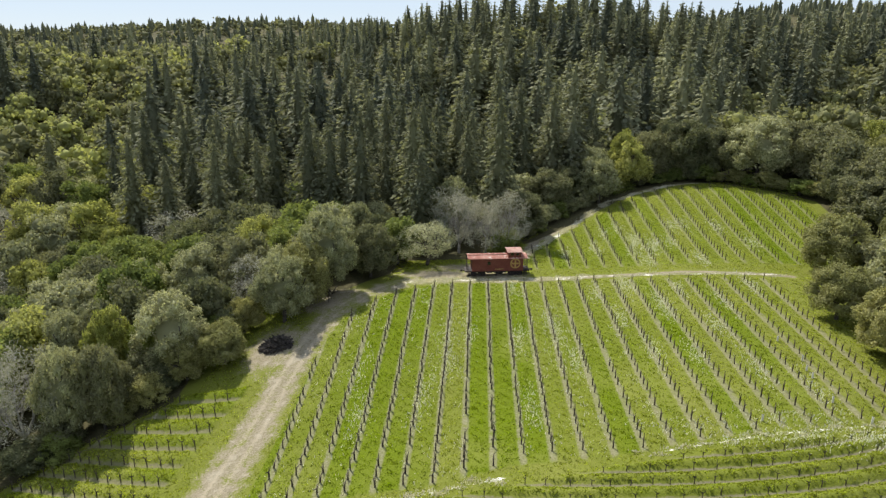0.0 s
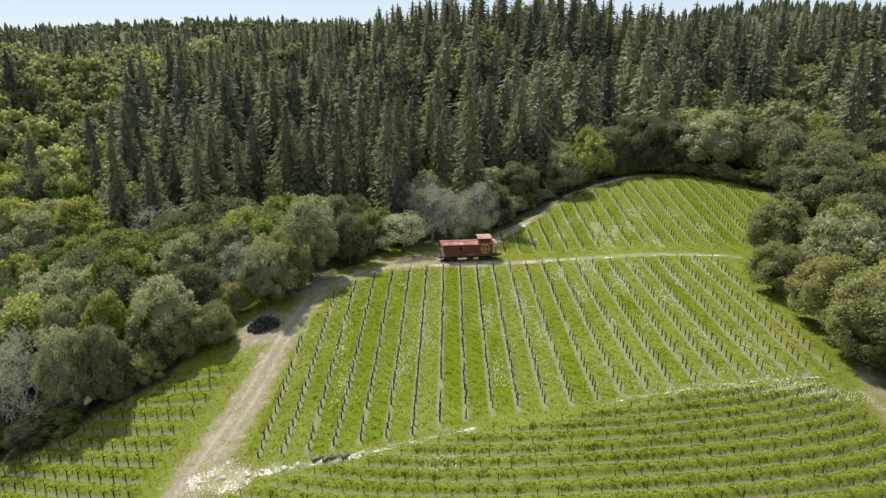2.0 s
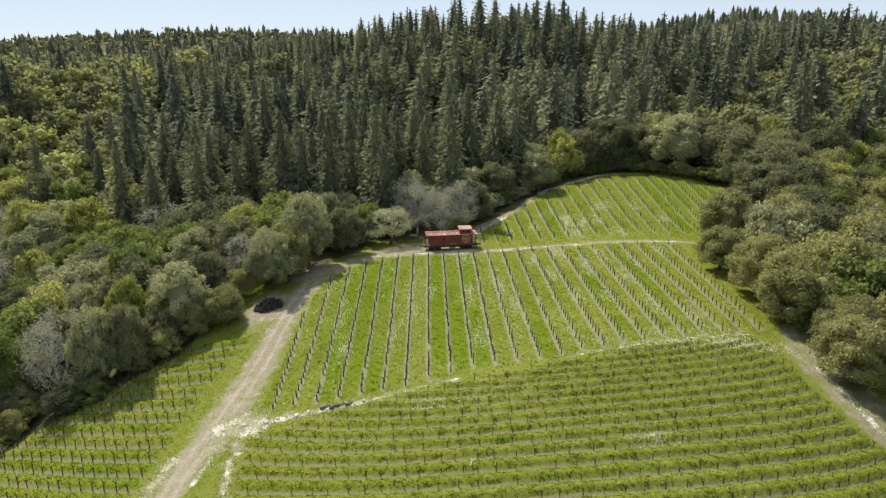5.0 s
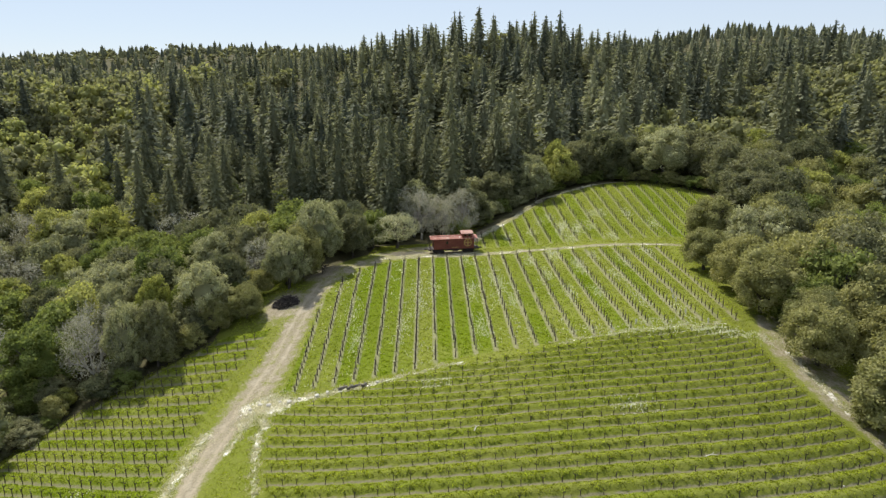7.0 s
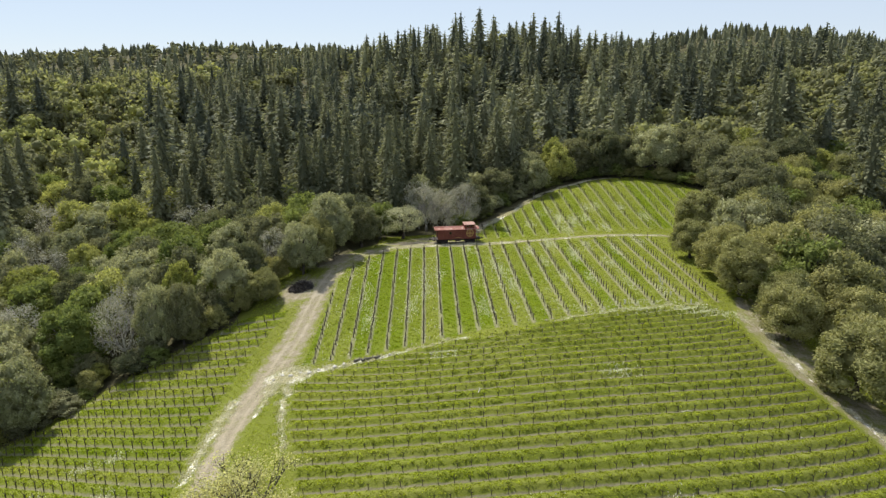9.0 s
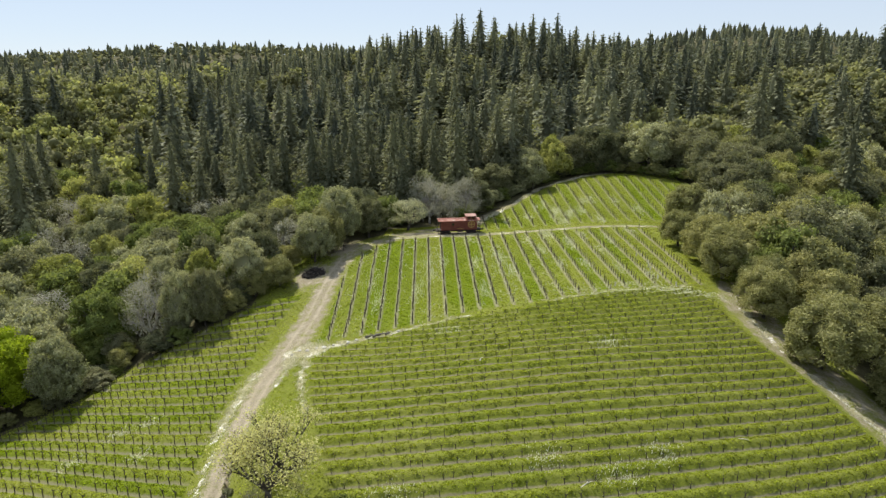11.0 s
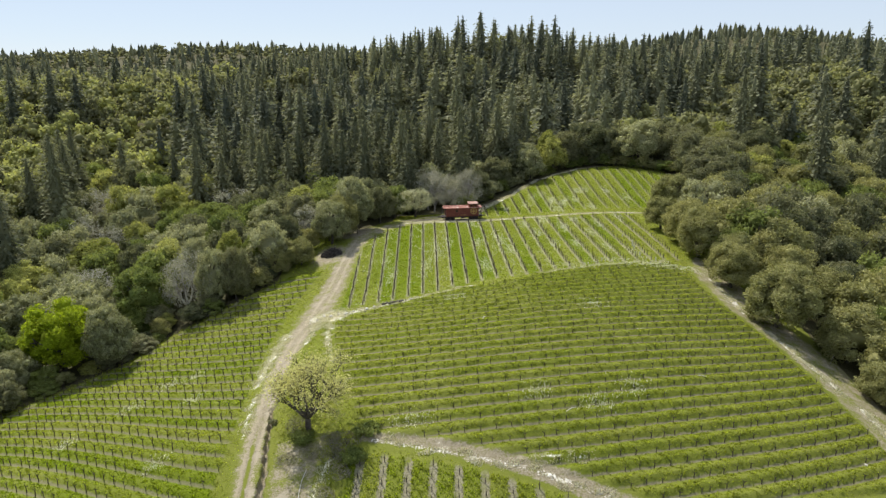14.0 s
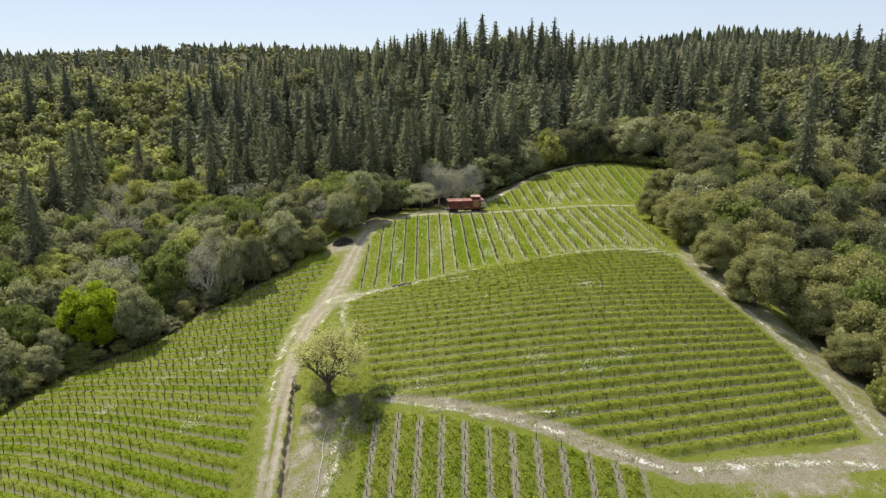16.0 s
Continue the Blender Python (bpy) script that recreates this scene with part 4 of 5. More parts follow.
# ---- vines ----
def vine_meshes(variant):
    """Trunk with two stubby arms, and its stake."""
    g = np.random.default_rng(300 + variant)
    bm = bmesh.new()
    lean = Vector((g.normal() * 0.07, g.normal() * 0.07, 0))
    top = Vector((0, 0, 0.78)) + lean
    rod(bm, (0, 0, -0.12), Vector((0, 0, 0.38)) + lean * 0.2, 0.085, 0.07, 5)
    rod(bm, Vector((0, 0, 0.36)) + lean * 0.2, top, 0.07, 0.07, 5)
    for s in (-1, 1):
        tip = top + Vector((0.06 * g.normal(), s * g.uniform(0.22, 0.42), g.uniform(0.02, 0.14)))
        rod(bm, top, tip, 0.06, 0.035, 4)
        rod(bm, tip, tip + Vector((0.05 * g.normal(), s * 0.06, g.uniform(0.12, 0.3))), 0.03, 0.016, 3)
    trunk = bpy.data.meshes.new("trunk")
    bm.to_mesh(trunk)
    bm.free()
    bm = bmesh.new()
    rod(bm, (0.09, 0.02, -0.2), (0.09 + g.normal() * 0.03, 0.02, 1.28 + 0.12 * g.normal()), 0.028, 0.024, 4)
    stake = bpy.data.meshes.new("stake")
    bm.to_mesh(stake)
    bm.free()
    return trunk, stake


VINES = [vine_meshes(k) for k in range(4)]
for trunk_me, stake_me in VINES:
    trunk_me.materials.append(MAT_VINE)
    stake_me.materials.append(MAT_STAKE)
spots = []   # x, y, block, turn
g5 = np.random.default_rng(12)


def add_spots(xs_, ys_, name, turn):
    b = blocks(xs_, ys_)[("main", "upper", "south", "west", "lower").index(name)]
    for x, y, ok_ in zip(xs_, ys_, b > 0.6):
        if ok_ and g5.uniform() > 0.05:
            spots.append((x + g5.normal() * (0.22 if name == "south" else 0.05), y + g5.normal() * 0.07, name, turn))


def on_long_row(k, y):
    """x of a row that runs up the slope, at y."""
    x = -20.7 + 2.74 * k + 0 * y
    for _ in range(6):
        x = x - 2.74 * (long_rows(x, y) - k)
    return x


for k in range(0, 25):
    y = np.arange(-61, -2, 1.62)
    add_spots(on_long_row(k, y), y, "main", 0)
for k in range(9, 31):
    y = np.arange(0.5, 49, 1.62)
    add_spots(on_long_row(k, y), y, "upper", 0)
for k in range(0, 11):
    y = np.arange(-131, -102, 1.5)
    add_spots(-12.1 + 2.95 * k + 0 * y, y, "lower", 0)
for k in range(-3, 36):
    x = np.arange(-24, 52, 1.75)
    y = -56.0 - 1.95 * k + 0 * x
    for _ in range(30):
        y = y + 1.5 * (cross_rows(x, y) - k)
    add_spots(x, y, "south", 1.57)
for k in range(-6, 52):
    x = np.arange(-95, -28, 1.75) + 0.4 * (k % 2)
    y = -24 - 2.5 * k + 0 * x
    for _ in range(40):
        y = y + 1.2 * (west_rows(x, y) - k)
    add_spots(x, y, "west", 1.35)

sp = np.array([(a, b) for a, b, _, _ in spots])
spz = ground_z(sp[:, 0], sp[:, 1])
# single vines on the lower rows and the toe of the knoll; the rest joined
single = [i for i, (x, y, n, t) in enumerate(spots) if n == "lower" and y > -121 or n == "south" and y < -100.5 or n == "west" and y < -97 and x > -44][:295]
taken = set(single)
for i in single:
    x, y, n, t = spots[i]
    v = i % 4
    ob = thing("grapevine", "bare dark grapevine trunk tied to a thin stake", "vine", "vines of the lower rows")
    ob.matrix_basis = Matrix.LocRotScale((x, y, spz[i]), Euler((0, 0, t + 3.14 * (i % 2))), Vector((0.6, 0.6, (0.9 + 0.25 * ((i * 7) % 5) / 5) * (0.7 if n == "south" else 0.8))))
    for nm, m_ in zip(("trunk", "stake"), VINES[v]):
        o = new(nm, m_)
        o.parent = ob


def joined_vines(name, label, block):
    vs, fs, off = [], [], 0
    parts = []
    for trunk_me, stake_me in VINES:
        vv, ff, o2 = [], [], 0
        for m_ in (trunk_me, stake_me):
            a = np.array([v.co[:] for v in m_.vertices])
            vv.append(a)
            ff += [[q + o2 for q in p.vertices] for p in m_.polygons]
            o2 += len(a)
        parts.append((np.concatenate(vv), ff))
    for i, (x, y, n, t) in enumerate(spots):
        if n != block or i in taken:
            continue
        v, f = parts[i % 4]
        a = t + 3.14 * (i % 2) + g5.normal() * 0.15
        c, s = math.cos(a), math.sin(a)
        k = g5.uniform(0.85, 1.25) * (0.64 if block == "south" else 0.92 if block in ("main", "upper") else 1.1)
        q = 0.5 if block == "south" else (1.0 if x < 3 else 0.8) if block in ("main", "upper") else 0.85
        w = np.stack([x + (v[:, 0] * c - v[:, 1] * s) * q, y + (v[:, 0] * s + v[:, 1] * c) * q, spz[i] + v[:, 2] * k], -1)
        vs.append(w)
        fs += [[q + off for q in p] for p in f]
        off += len(v)
    return tagged(part(name, mesh_of(name, np.concatenate(vs), fs), MAT_VINE), label, "vines", kind="stuff")


joined_vines("main_vines", "rows of bare dark vines below the railway car", "main")
joined_vines("upper_vines", "rows of bare dark vines climbing to the wood", "upper")
joined_vines("south_vines", "contour rows of short bare vines with stakes", "south")
joined_vines("west_vines", "contour rows of bare vines beside the wood", "west")
joined_vines("lower_vines", "far end of the bare vine rows", "lower")


# ---- grass, straw, blossom ----
def tufts(name, label, px_, py_, height, width, material, gen, category="grass", tone=None):
    n = len(px_)
    pz_ = ground_z(px_, py_) - 0.02
    a = gen.uniform(0, 6.283, n)
    h = height * gen.uniform(0.5, 1.3, n)
    w = width * gen.uniform(0.6, 1.3, n)
    lean = gen.normal(size=(n, 2)) * 0.35 * h[:, None]
    p = np.stack([px_, py_, pz_], -1)
    e = np.stack([np.cos(a) * w, np.sin(a) * w, np.zeros(n)], -1)
    tip = p + np.stack([lean[:, 0], lean[:, 1], h], -1)
    v = np.stack([p - e, p + e, tip], 1).reshape(-1, 3)
    me = mesh_of(name, v, np.arange(3 * n).reshape(n, 3))
    if tone is not None:
        me.attributes.new("tint", "FLOAT", "POINT").data.foreach_set("value", np.repeat(tone, 3).astype(np.float32))
    return tagged(part(name, me, material), label, category, kind="stuff")


g6 = np.random.default_rng(44)


def away_from_row(f):
    return np.abs((f + 0.5) % 1.0 - 0.5)


def grass_spots(n, x0, x1, y0, y1):
    x, y = g6.uniform(x0, x1, n), g6.uniform(y0, y1, n)
    m, u, s, w, lo = blocks(x, y)
    dirt_d = np.minimum.reduce([near_line(x, y, p) for p in (ROAD, DITCH, EAST_ROAD, EAST_BANK, HEAD_PATH, LOW_PATH, TRACK_EDGE)])
    keep = np.zeros(n, bool)
    keep |= ((m > 0.5) | (u > 0.5)) & (away_from_row(long_rows(x, y)) > 0.17 + 0.02 * smooth((x - 5) / 28) + 0.05 * g6.normal(size=n))
    keep |= (lo > 0.5) & (away_from_row((x + 12.1) / 2.95) > 0.14 + 0.03 * g6.normal(size=n))
    keep |= (s > 0.5) & (away_from_row(cross_rows(x, y) + 0.045) > 0.125 + 0.035 * g6.normal(size=n))
    keep |= (w > 0.5) & (away_from_row(west_rows(x, y)) > 0.14 + 0.04 * g6.normal(size=n))
    any_b = np.maximum.reduce([m, u, s, w, lo]) > 0.3
    verge = ~any_b & (~is_wood(x, y)) & (g6.uniform(size=n) < 0.85)
    keep = (keep | verge) & (dirt_d > 0.3 + 0.8 * np.abs(g6.normal(size=n)) * (1 - 0.7 * any_b)) & (paleness(x, y) < 0.4 + 0.2 * g6.normal(size=n)) & (bare_earth(x, y) < 0.42 + 0.1 * g6.normal(size=n))
    return x[keep], y[keep]


def clumpy(x, y):
    return 0.85 + 0.45 * np.sin(1.9 * x + 2.3 * np.sin(1.1 * y)) * np.sin(2.6 * y + 1.7 * np.sin(0.8 * x)) + 0.25 * np.sin(5.1 * x + 3.7 * y)


gxp, gyp = grass_spots(1250000, -82, 64, -127, 50)
sxp, syp = grass_spots(170000, -24, 52, -116, -55)
in_south = blocks(sxp, syp)[2] > 0.5
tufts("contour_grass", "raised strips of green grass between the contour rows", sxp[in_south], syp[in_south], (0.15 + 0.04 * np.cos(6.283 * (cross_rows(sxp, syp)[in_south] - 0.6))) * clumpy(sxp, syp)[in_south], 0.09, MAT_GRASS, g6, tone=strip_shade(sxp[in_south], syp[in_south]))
tufts("meadow_grass", "bright green spring grass between the vine rows", gxp, gyp, (0.13 + 0.14 * blocks(gxp, gyp)[4] + 0.06 * blocks(gxp, gyp)[3] - 0.02 * blocks(gxp, gyp)[2]) * clumpy(gxp, gyp), 0.08, MAT_GRASS, g6, tone=strip_shade(gxp, gyp))


def patch_spots(n, centres, spread):
    c = np.array(centres)
    k = g6.integers(len(c), size=n)
    return c[k, 0] + g6.normal(size=n) * c[k, 2] * spread, c[k, 1] + g6.normal(size=n) * c[k, 3] * spread


bl = [(g6.uniform(-18, 40), g6.uniform(-55, -8), 0.5, 2.2) for _ in range(26)] + [(g6.uniform(10, 50), g6.uniform(2, 25), 0.5, 1.8) for _ in range(16)]
bl += [(g6.uniform(18, 42), g6.uniform(-56, -50), 2.5, 0.8) for _ in range(8)] + [(g6.uniform(-60, -34), g6.uniform(-100, -60), 0.7, 0.7) for _ in range(6)]
bl += [(g6.uniform(-10, 45), g6.uniform(-105, -65), 1.0, 0.7) for _ in range(6)]
x, y = patch_spots(14000, bl, 1.3)
ex, ey = g6.uniform(-21, 20, 9000), g6.uniform(-60, -6, 9000)
some = (hashed(long_rows(ex, ey) + 3) > 0.35) & (clumpy(ex * 0.4, ey * 0.25) > 0.95) & (blocks(ex, ey)[0] > 0.5)
x, y = np.r_[x, ex[some]], np.r_[y, ey[some]]
tufts("white_blossom", "drifts of small white wildflowers in the grass", x, y, 0.26, 0.06, MAT_FLOWER, g6, "flowers")
wx_, wy_ = [], []
for ax, ay, bx, by, w in PALE:
    n = int(950 * w * math.hypot(bx - ax, by - ay) ** 0.9)
    t = g6.uniform(size=n)
    t = t[g6.uniform(size=n) < 0.45 + 0.9 * np.sin(t * 17 + ax) * np.sin(t * 43 + by)]
    bend = max(1.6 * w, 0.8) * np.sin(t * 11 + by) * np.sin(t * 27 + ax)
    ln = math.hypot(bx - ax, by - ay)
    wx_.append(ax + t * (bx - ax) - bend * (by - ay) / ln + g6.normal(size=len(t)) * max(w, 0.3))
    wy_.append(ay + t * (by - ay) + bend * (bx - ax) / ln + g6.normal(size=len(t)) * w)
x, y = np.concatenate(wx_), np.concatenate(wy_)
tufts("dry_weeds", "pale dry weeds along the tracks and headlands", x, y, 0.20, 0.07, MAT_STRAW, g6)


# ---- the old railway car ----
RED_A, RED_B = (0.120, 0.030, 0.020), (0.165, 0.052, 0.035)
MAT_RED = surface("faded_red_paint", RED_A, RED_B, 0.7, 0.6, 0.3, fine=9, relief=0.12, depth=0.01)
MAT_ROOF = surface("chalky_red_roof", (0.25, 0.095, 0.07), (0.38, 0.19, 0.15), 0.8, 0.8, 0.2, fine=7, relief=0.2, depth=0.01, third=(0.60, 0.50, 0.44))
MAT_STEEL = surface("rusty_black_steel", (0.012, 0.011, 0.010), (0.05, 0.035, 0.028), 3, 0.7, 0.4, relief=0.3, depth=0.01)
MAT_YELLOW = surface("faded_yellow_paint", (0.31, 0.20, 0.06), (0.40, 0.27, 0.10), 3, 0.7, 0.2)
MAT_WHITE = surface("chalky_white_paint", (0.55, 0.53, 0.48), (0.72, 0.70, 0.66), 3, 0.7, 0.2)
MAT_PANE, _nt, _b = tree_of("dusty_window_glass", 0.12, 0.5)
_b.inputs["Base Color"].default_value = (0.012, 0.014, 0.015, 1)

car = thing("caboose", "old red railway caboose with cupola parked on the grass", "caboose")
car.matrix_basis = pose(0.2, -2.4, land1(0.2, -2.4) - 0.05, 0, 0, 10)
bm = bmesh.new()
box(bm, -4.3, 4.3, -1.42, 1.42, 1.12, 3.38, 0.03)
for k in range(9):
    x = -4.1 + k * 1.025
    for s in (-1, 1):
        box(bm, x - 0.02, x + 0.02, s * 1.42 - 0.012, s * 1.42 + 0.012, 1.2, 3.32)
body = part("body", bm, MAT_RED, car, "rust red riveted steel side panels")
bm = bmesh.new()
n = 10
prof = [(-1.62 + 3.24 * k / n, 3.36 + 0.30 * math.cos((k / n - 0.5) * math.pi) ** 0.8) for k in range(n + 1)]
rows = []
for x in (-5.05, 5.05):
    rows.append([bm.verts.new((x, py, pz)) for py, pz in prof] + [bm.verts.new((x, py, pz - 0.06)) for py, pz in prof[::-1]])
for k in range(len(rows[0])):
    a, b = k, (k + 1) % len(rows[0])
    bm.faces.new((rows[0][a], rows[0][b], rows[1][b], rows[1][a]))
for r in rows:
    bm.faces.new(r)
bmesh.ops.recalc_face_normals(bm, faces=bm.faces)
part("roof", bm, MAT_ROOF, car, "arched roof with chalky faded red paint")
bm = bmesh.new()
for s in (-0.22, 0.22):
    box(bm, -4.9, 1.6, s - 0.16, s + 0.16, 3.72, 3.76, 0.008)
    for k in range(7):
        box(bm, -4.7 + k, -4.62 + k, s - 0.1, s + 0.1, 3.60, 3.73)
part("roof_walk", bm, MAT_ROOF, car, "weathered running boards along the roof ridge")
bm = bmesh.new()
box(bm, 1.75, 3.95, -1.36, 1.36, 3.40, 4.42, 0.03)
cupola = part("cupola", bm, MAT_RED, car, "red raised lookout cupola")
bm = bmesh.new()
prof = [(-1.55 + 3.1 * k / n, 4.40 + 0.22 * math.cos((k / n - 0.5) * math.pi) ** 0.8) for k in range(n + 1)]
rows = []
for x in (1.55, 4.15):
    rows.append([bm.verts.new((x, py, pz)) for py, pz in prof] + [bm.verts.new((x, py, pz - 0.05)) for py, pz in prof[::-1]])
for k in range(len(rows[0])):
    a, b = k, (k + 1) % len(rows[0])
    bm.faces.new((rows[0][a], rows[0][b], rows[1][b], rows[1][a]))
for r in rows:
    bm.faces.new(r)
bmesh.ops.recalc_face_normals(bm, faces=bm.faces)
part("cupola_roof", bm, surface("bleached_roof_paint", (0.26, 0.12, 0.095), (0.44, 0.29, 0.24), 1.2, 0.8, 0.2, fine=9), cupola, "chalky bleached pink roof of the cupola")


def car_window(parent, x, z, w, h, y):
    s = -1 if y < 0 else 1
    bm = bmesh.new()
    for x0, x1, z0, z1 in ((x - w / 2 - 0.06, x + w / 2 + 0.06, z + h / 2, z + h / 2 + 0.06), (x - w / 2 - 0.06, x + w / 2 + 0.06, z - h / 2 - 0.06, z - h / 2),
                           (x - w / 2 - 0.06, x - w / 2, z - h / 2, z + h / 2), (x + w / 2, x + w / 2 + 0.06, z - h / 2, z + h / 2)):
        box(bm, x0, x1, y - 0.03, y + 0.03, z0, z1)
    frame_ob = part("window", bm, MAT_RED, parent, "small square window with red frame")
    bm = bmesh.new()
    box(bm, x - w / 2, x + w / 2, y - 0.012 + s * 0.006, y + 0.012 + s * 0.006, z - h / 2, z + h / 2)
    part("pane", bm, MAT_PANE, frame_ob)


for s in (-1, 1):
    car_window(car, -1.5, 2.55, 0.5, 0.55, s * 1.43)
    if s > 0:
        car_window(car, -3.4, 2.55, 0.4, 0.5, s * 1.43)
    for x in (2.4, 3.3):
        car_window(cupola, x, 4.0, 0.5, 0.42, s * 1.37)
# the round yellow mark with its cross
bm = bmesh.new()
turn = pose(2.95, -1.436, 2.42, 90, 0, 0)
bmesh.ops.create_cone(bm, cap_ends=True, segments=40, radius1=0.86, radius2=0.86, depth=0.02, matrix=turn)
part("round_mark", bm, MAT_YELLOW, car, "faded yellow disc on the side")
bm = bmesh.new()
bmesh.ops.create_cone(bm, cap_ends=True, segments=36, radius1=0.66, radius2=0.66, depth=0.012, matrix=pose(2.95, -1.452, 2.42, 90, 0, 0))
part("inner_disc", bm, MAT_RED, car, "dark red inner disc")
bm = bmesh.new()
box(bm, 2.95 - 0.64, 2.95 + 0.64, -1.475, -1.459, 2.42 - 0.13, 2.42 + 0.13)
box(bm, 2.95 - 0.13, 2.95 + 0.13, -1.478, -1.4601, 2.42 - 0.64, 2.42 + 0.64)
part("cross_mark", bm, MAT_YELLOW, car, "yellow cross inside the disc")
bm = bmesh.new()
for x0, w in ((-0.5, 0.22), (-0.2, 0.24), (0.12, 0.2), (0.4, 0.26), (0.75, 0.2)):
    box(bm, x0, x0 + w, -1.437, -1.424, 1.40, 1.56)
part("lettering", bm, MAT_YELLOW, car, "worn yellow lettering bars")
bm = bmesh.new()
box(bm, -5.5, 5.5, -1.1, 1.1, 0.92, 1.12, 0.02)
for s in (-1, 1):
    box(bm, -5.3, 5.3, s * 0.25 - 0.07, s * 0.25 + 0.07, 0.62, 0.94)
part("underframe", bm, MAT_STEEL, car, "black steel underframe")
bm = bmesh.new()
for x0, x1 in ((-1.9, -0.9), (-0.6, 0.1), (0.3, 1.5)):
    box(bm, x0, x1, -1.3, -1.12, 0.80, 1.04, 0.02)
part("sill_boxes", bm, MAT_STEEL, car, "black steel boxes below the side sill")
bm = bmesh.new()
rod(bm, (-0.3, -0.95, 0.72), (0.9, -0.95, 0.72), 0.2, n=12)
box(bm, -0.25, -0.15, -1.05, -0.85, 0.1, 0.6)
part("air_tank", bm, MAT_STEEL, car)
for tx in (-3.15, 3.15):
    bm = bmesh.new()
    for s in (-1, 1):
        box(bm, tx - 1.1, tx + 1.1, s * 0.98 - 0.06, s * 0.98 + 0.06, 0.55, 0.72, 0.02)
        box(bm, tx - 0.45, tx + 0.45, s * 0.98 - 0.08, s * 0.98 + 0.08, 0.3, 0.56, 0.02)
        for q in (-0.75, 0.75):
            box(bm, tx + q - 0.14, tx + q + 0.14, s * 0.98 - 0.1, s * 0.98 + 0.1, 0.34, 0.62, 0.02)
    box(bm, tx - 0.2, tx + 0.2, -0.95, 0.95, 0.45, 0.66)
    bogie = part("bogie", bm, MAT_STEEL, car, "black four-wheel bogie")
    for q in (-0.75, 0.75):
        for s in (-1, 1):
            bm = bmesh.new()
            rod(bm, (tx + q, s * 0.70, 0.43), (tx + q, s * 0.84, 0.43), 0.42, n=24)
            rod(bm, (tx + q, s * 0.66, 0.43), (tx + q, s * 0.70, 0.43), 0.47, n=24)
            part("wheel", bm, MAT_STEEL, bogie)
for s in (-1, 1):
    e = 5.05 * s
    bm = bmesh.new()
    box(bm, min(4.3 * s, e), max(4.3 * s, e), -1.3, 1.3, 1.1, 1.17)
    part("platform", bm, MAT_STEEL, car, "open end platform")
    bm = bmesh.new()
    for y in (-1.3, -0.45, 0.45, 1.3):
        rod(bm, (e, y, 1.15), (e, y, 2.15 if abs(y) < 1 else 3.4), 0.03, n=6)
    for z in (1.55, 2.1):
        rod(bm, (e, -1.3, z), (e, -0.45, z), 0.025, n=6)
        rod(bm, (e, 0.45, z), (e, 1.3, z), 0.025, n=6)
    for y in (-0.2, 0.2):
        rod(bm, (e + 0.05 * s, y, 1.15), (e + 0.05 * s, y, 3.75), 0.022, n=6)
    for k in range(8):
        rod(bm, (e + 0.05 * s, -0.2, 1.35 + 0.3 * k), (e + 0.05 * s, 0.2, 1.35 + 0.3 * k), 0.016, n=5)
    part("end_railing", bm, MAT_STEEL, car, "thin iron end railing and roof ladder")
    for y in (-1.25, 1.25):
        bm = bmesh.new()
        for k in range(3):
            box(bm, min(4.45 * s, 5.0 * s), max(4.45 * s, 5.0 * s), y - 0.16, y + 0.16, 0.42 + 0.26 * k, 0.46 + 0.26 * k)
        for xx in (4.45, 5.0):
            box(bm, xx * s - 0.02, xx * s + 0.02, y - 0.16, y + 0.16, 0.4, 1.12)
        part("steps", bm, MAT_STEEL, car, "iron boarding steps")
    bm = bmesh.new()
    rod(bm, (5.4 * s, 0, 0.92), (5.95 * s, 0, 0.92), 0.10, 0.08, 8)
    box(bm, min(5.85 * s, 6.15 * s), max(5.85 * s, 6.15 * s), -0.16, 0.16, 0.76, 1.08, 0.04)
    part("coupler", bm, MAT_STEEL, car, "black knuckle coupler")
    bm = bmesh.new()
    box(bm, 4.3 * s - 0.012, 4.3 * s + 0.012, -0.35, 0.35, 1.18, 3.1)
    part("end_door", bm, MAT_STEEL, car, "dark end door")
bm = bmesh.new()
rod(bm, (-2.4, 0.75, 3.5), (-2.4, 0.75, 4.15), 0.09, n=10)
rod(bm, (-2.4, 0.75, 4.12), (-2.4, 0.75, 4.24), 0.15, 0.05, 10)
part("stove_pipe", bm, MAT_STEEL, car, "short black stove pipe")

# ---- pile of old wood beside the road ----
MAT_CHAR = surface("black_old_wood", (0.018, 0.015, 0.013), (0.085, 0.075, 0.068), 3, 0.9, 0.2, relief=0.5, depth=0.01)
g7 = np.random.default_rng(5)
pile = thing("wood_pile", "heap of dark pruned vine stumps beside the dirt road", "wood pile")
px0, py0 = -29.2, -29.6
pile.matrix_basis = pose(px0, py0, land1(px0, py0))
shared = []
for k in range(6):
    bm = bmesh.new()
    a = Vector((-0.55, 0, 0))
    mid = Vector((0.05, g7.normal() * 0.08, g7.normal() * 0.08))
    rod(bm, a, mid, 0.075, 0.085, 6)
    rod(bm, mid, (0.5, g7.normal() * 0.14, g7.normal() * 0.1), 0.085, 0.05, 6)
    rod(bm, mid, (0.3, 0.25, 0.15 * g7.normal()), 0.05, 0.03, 5)
    m_ = bpy.data.meshes.new("stump")
    bm.to_mesh(m_)
    bm.free()
    m_.materials.append(MAT_CHAR)
    shared.append(m_)
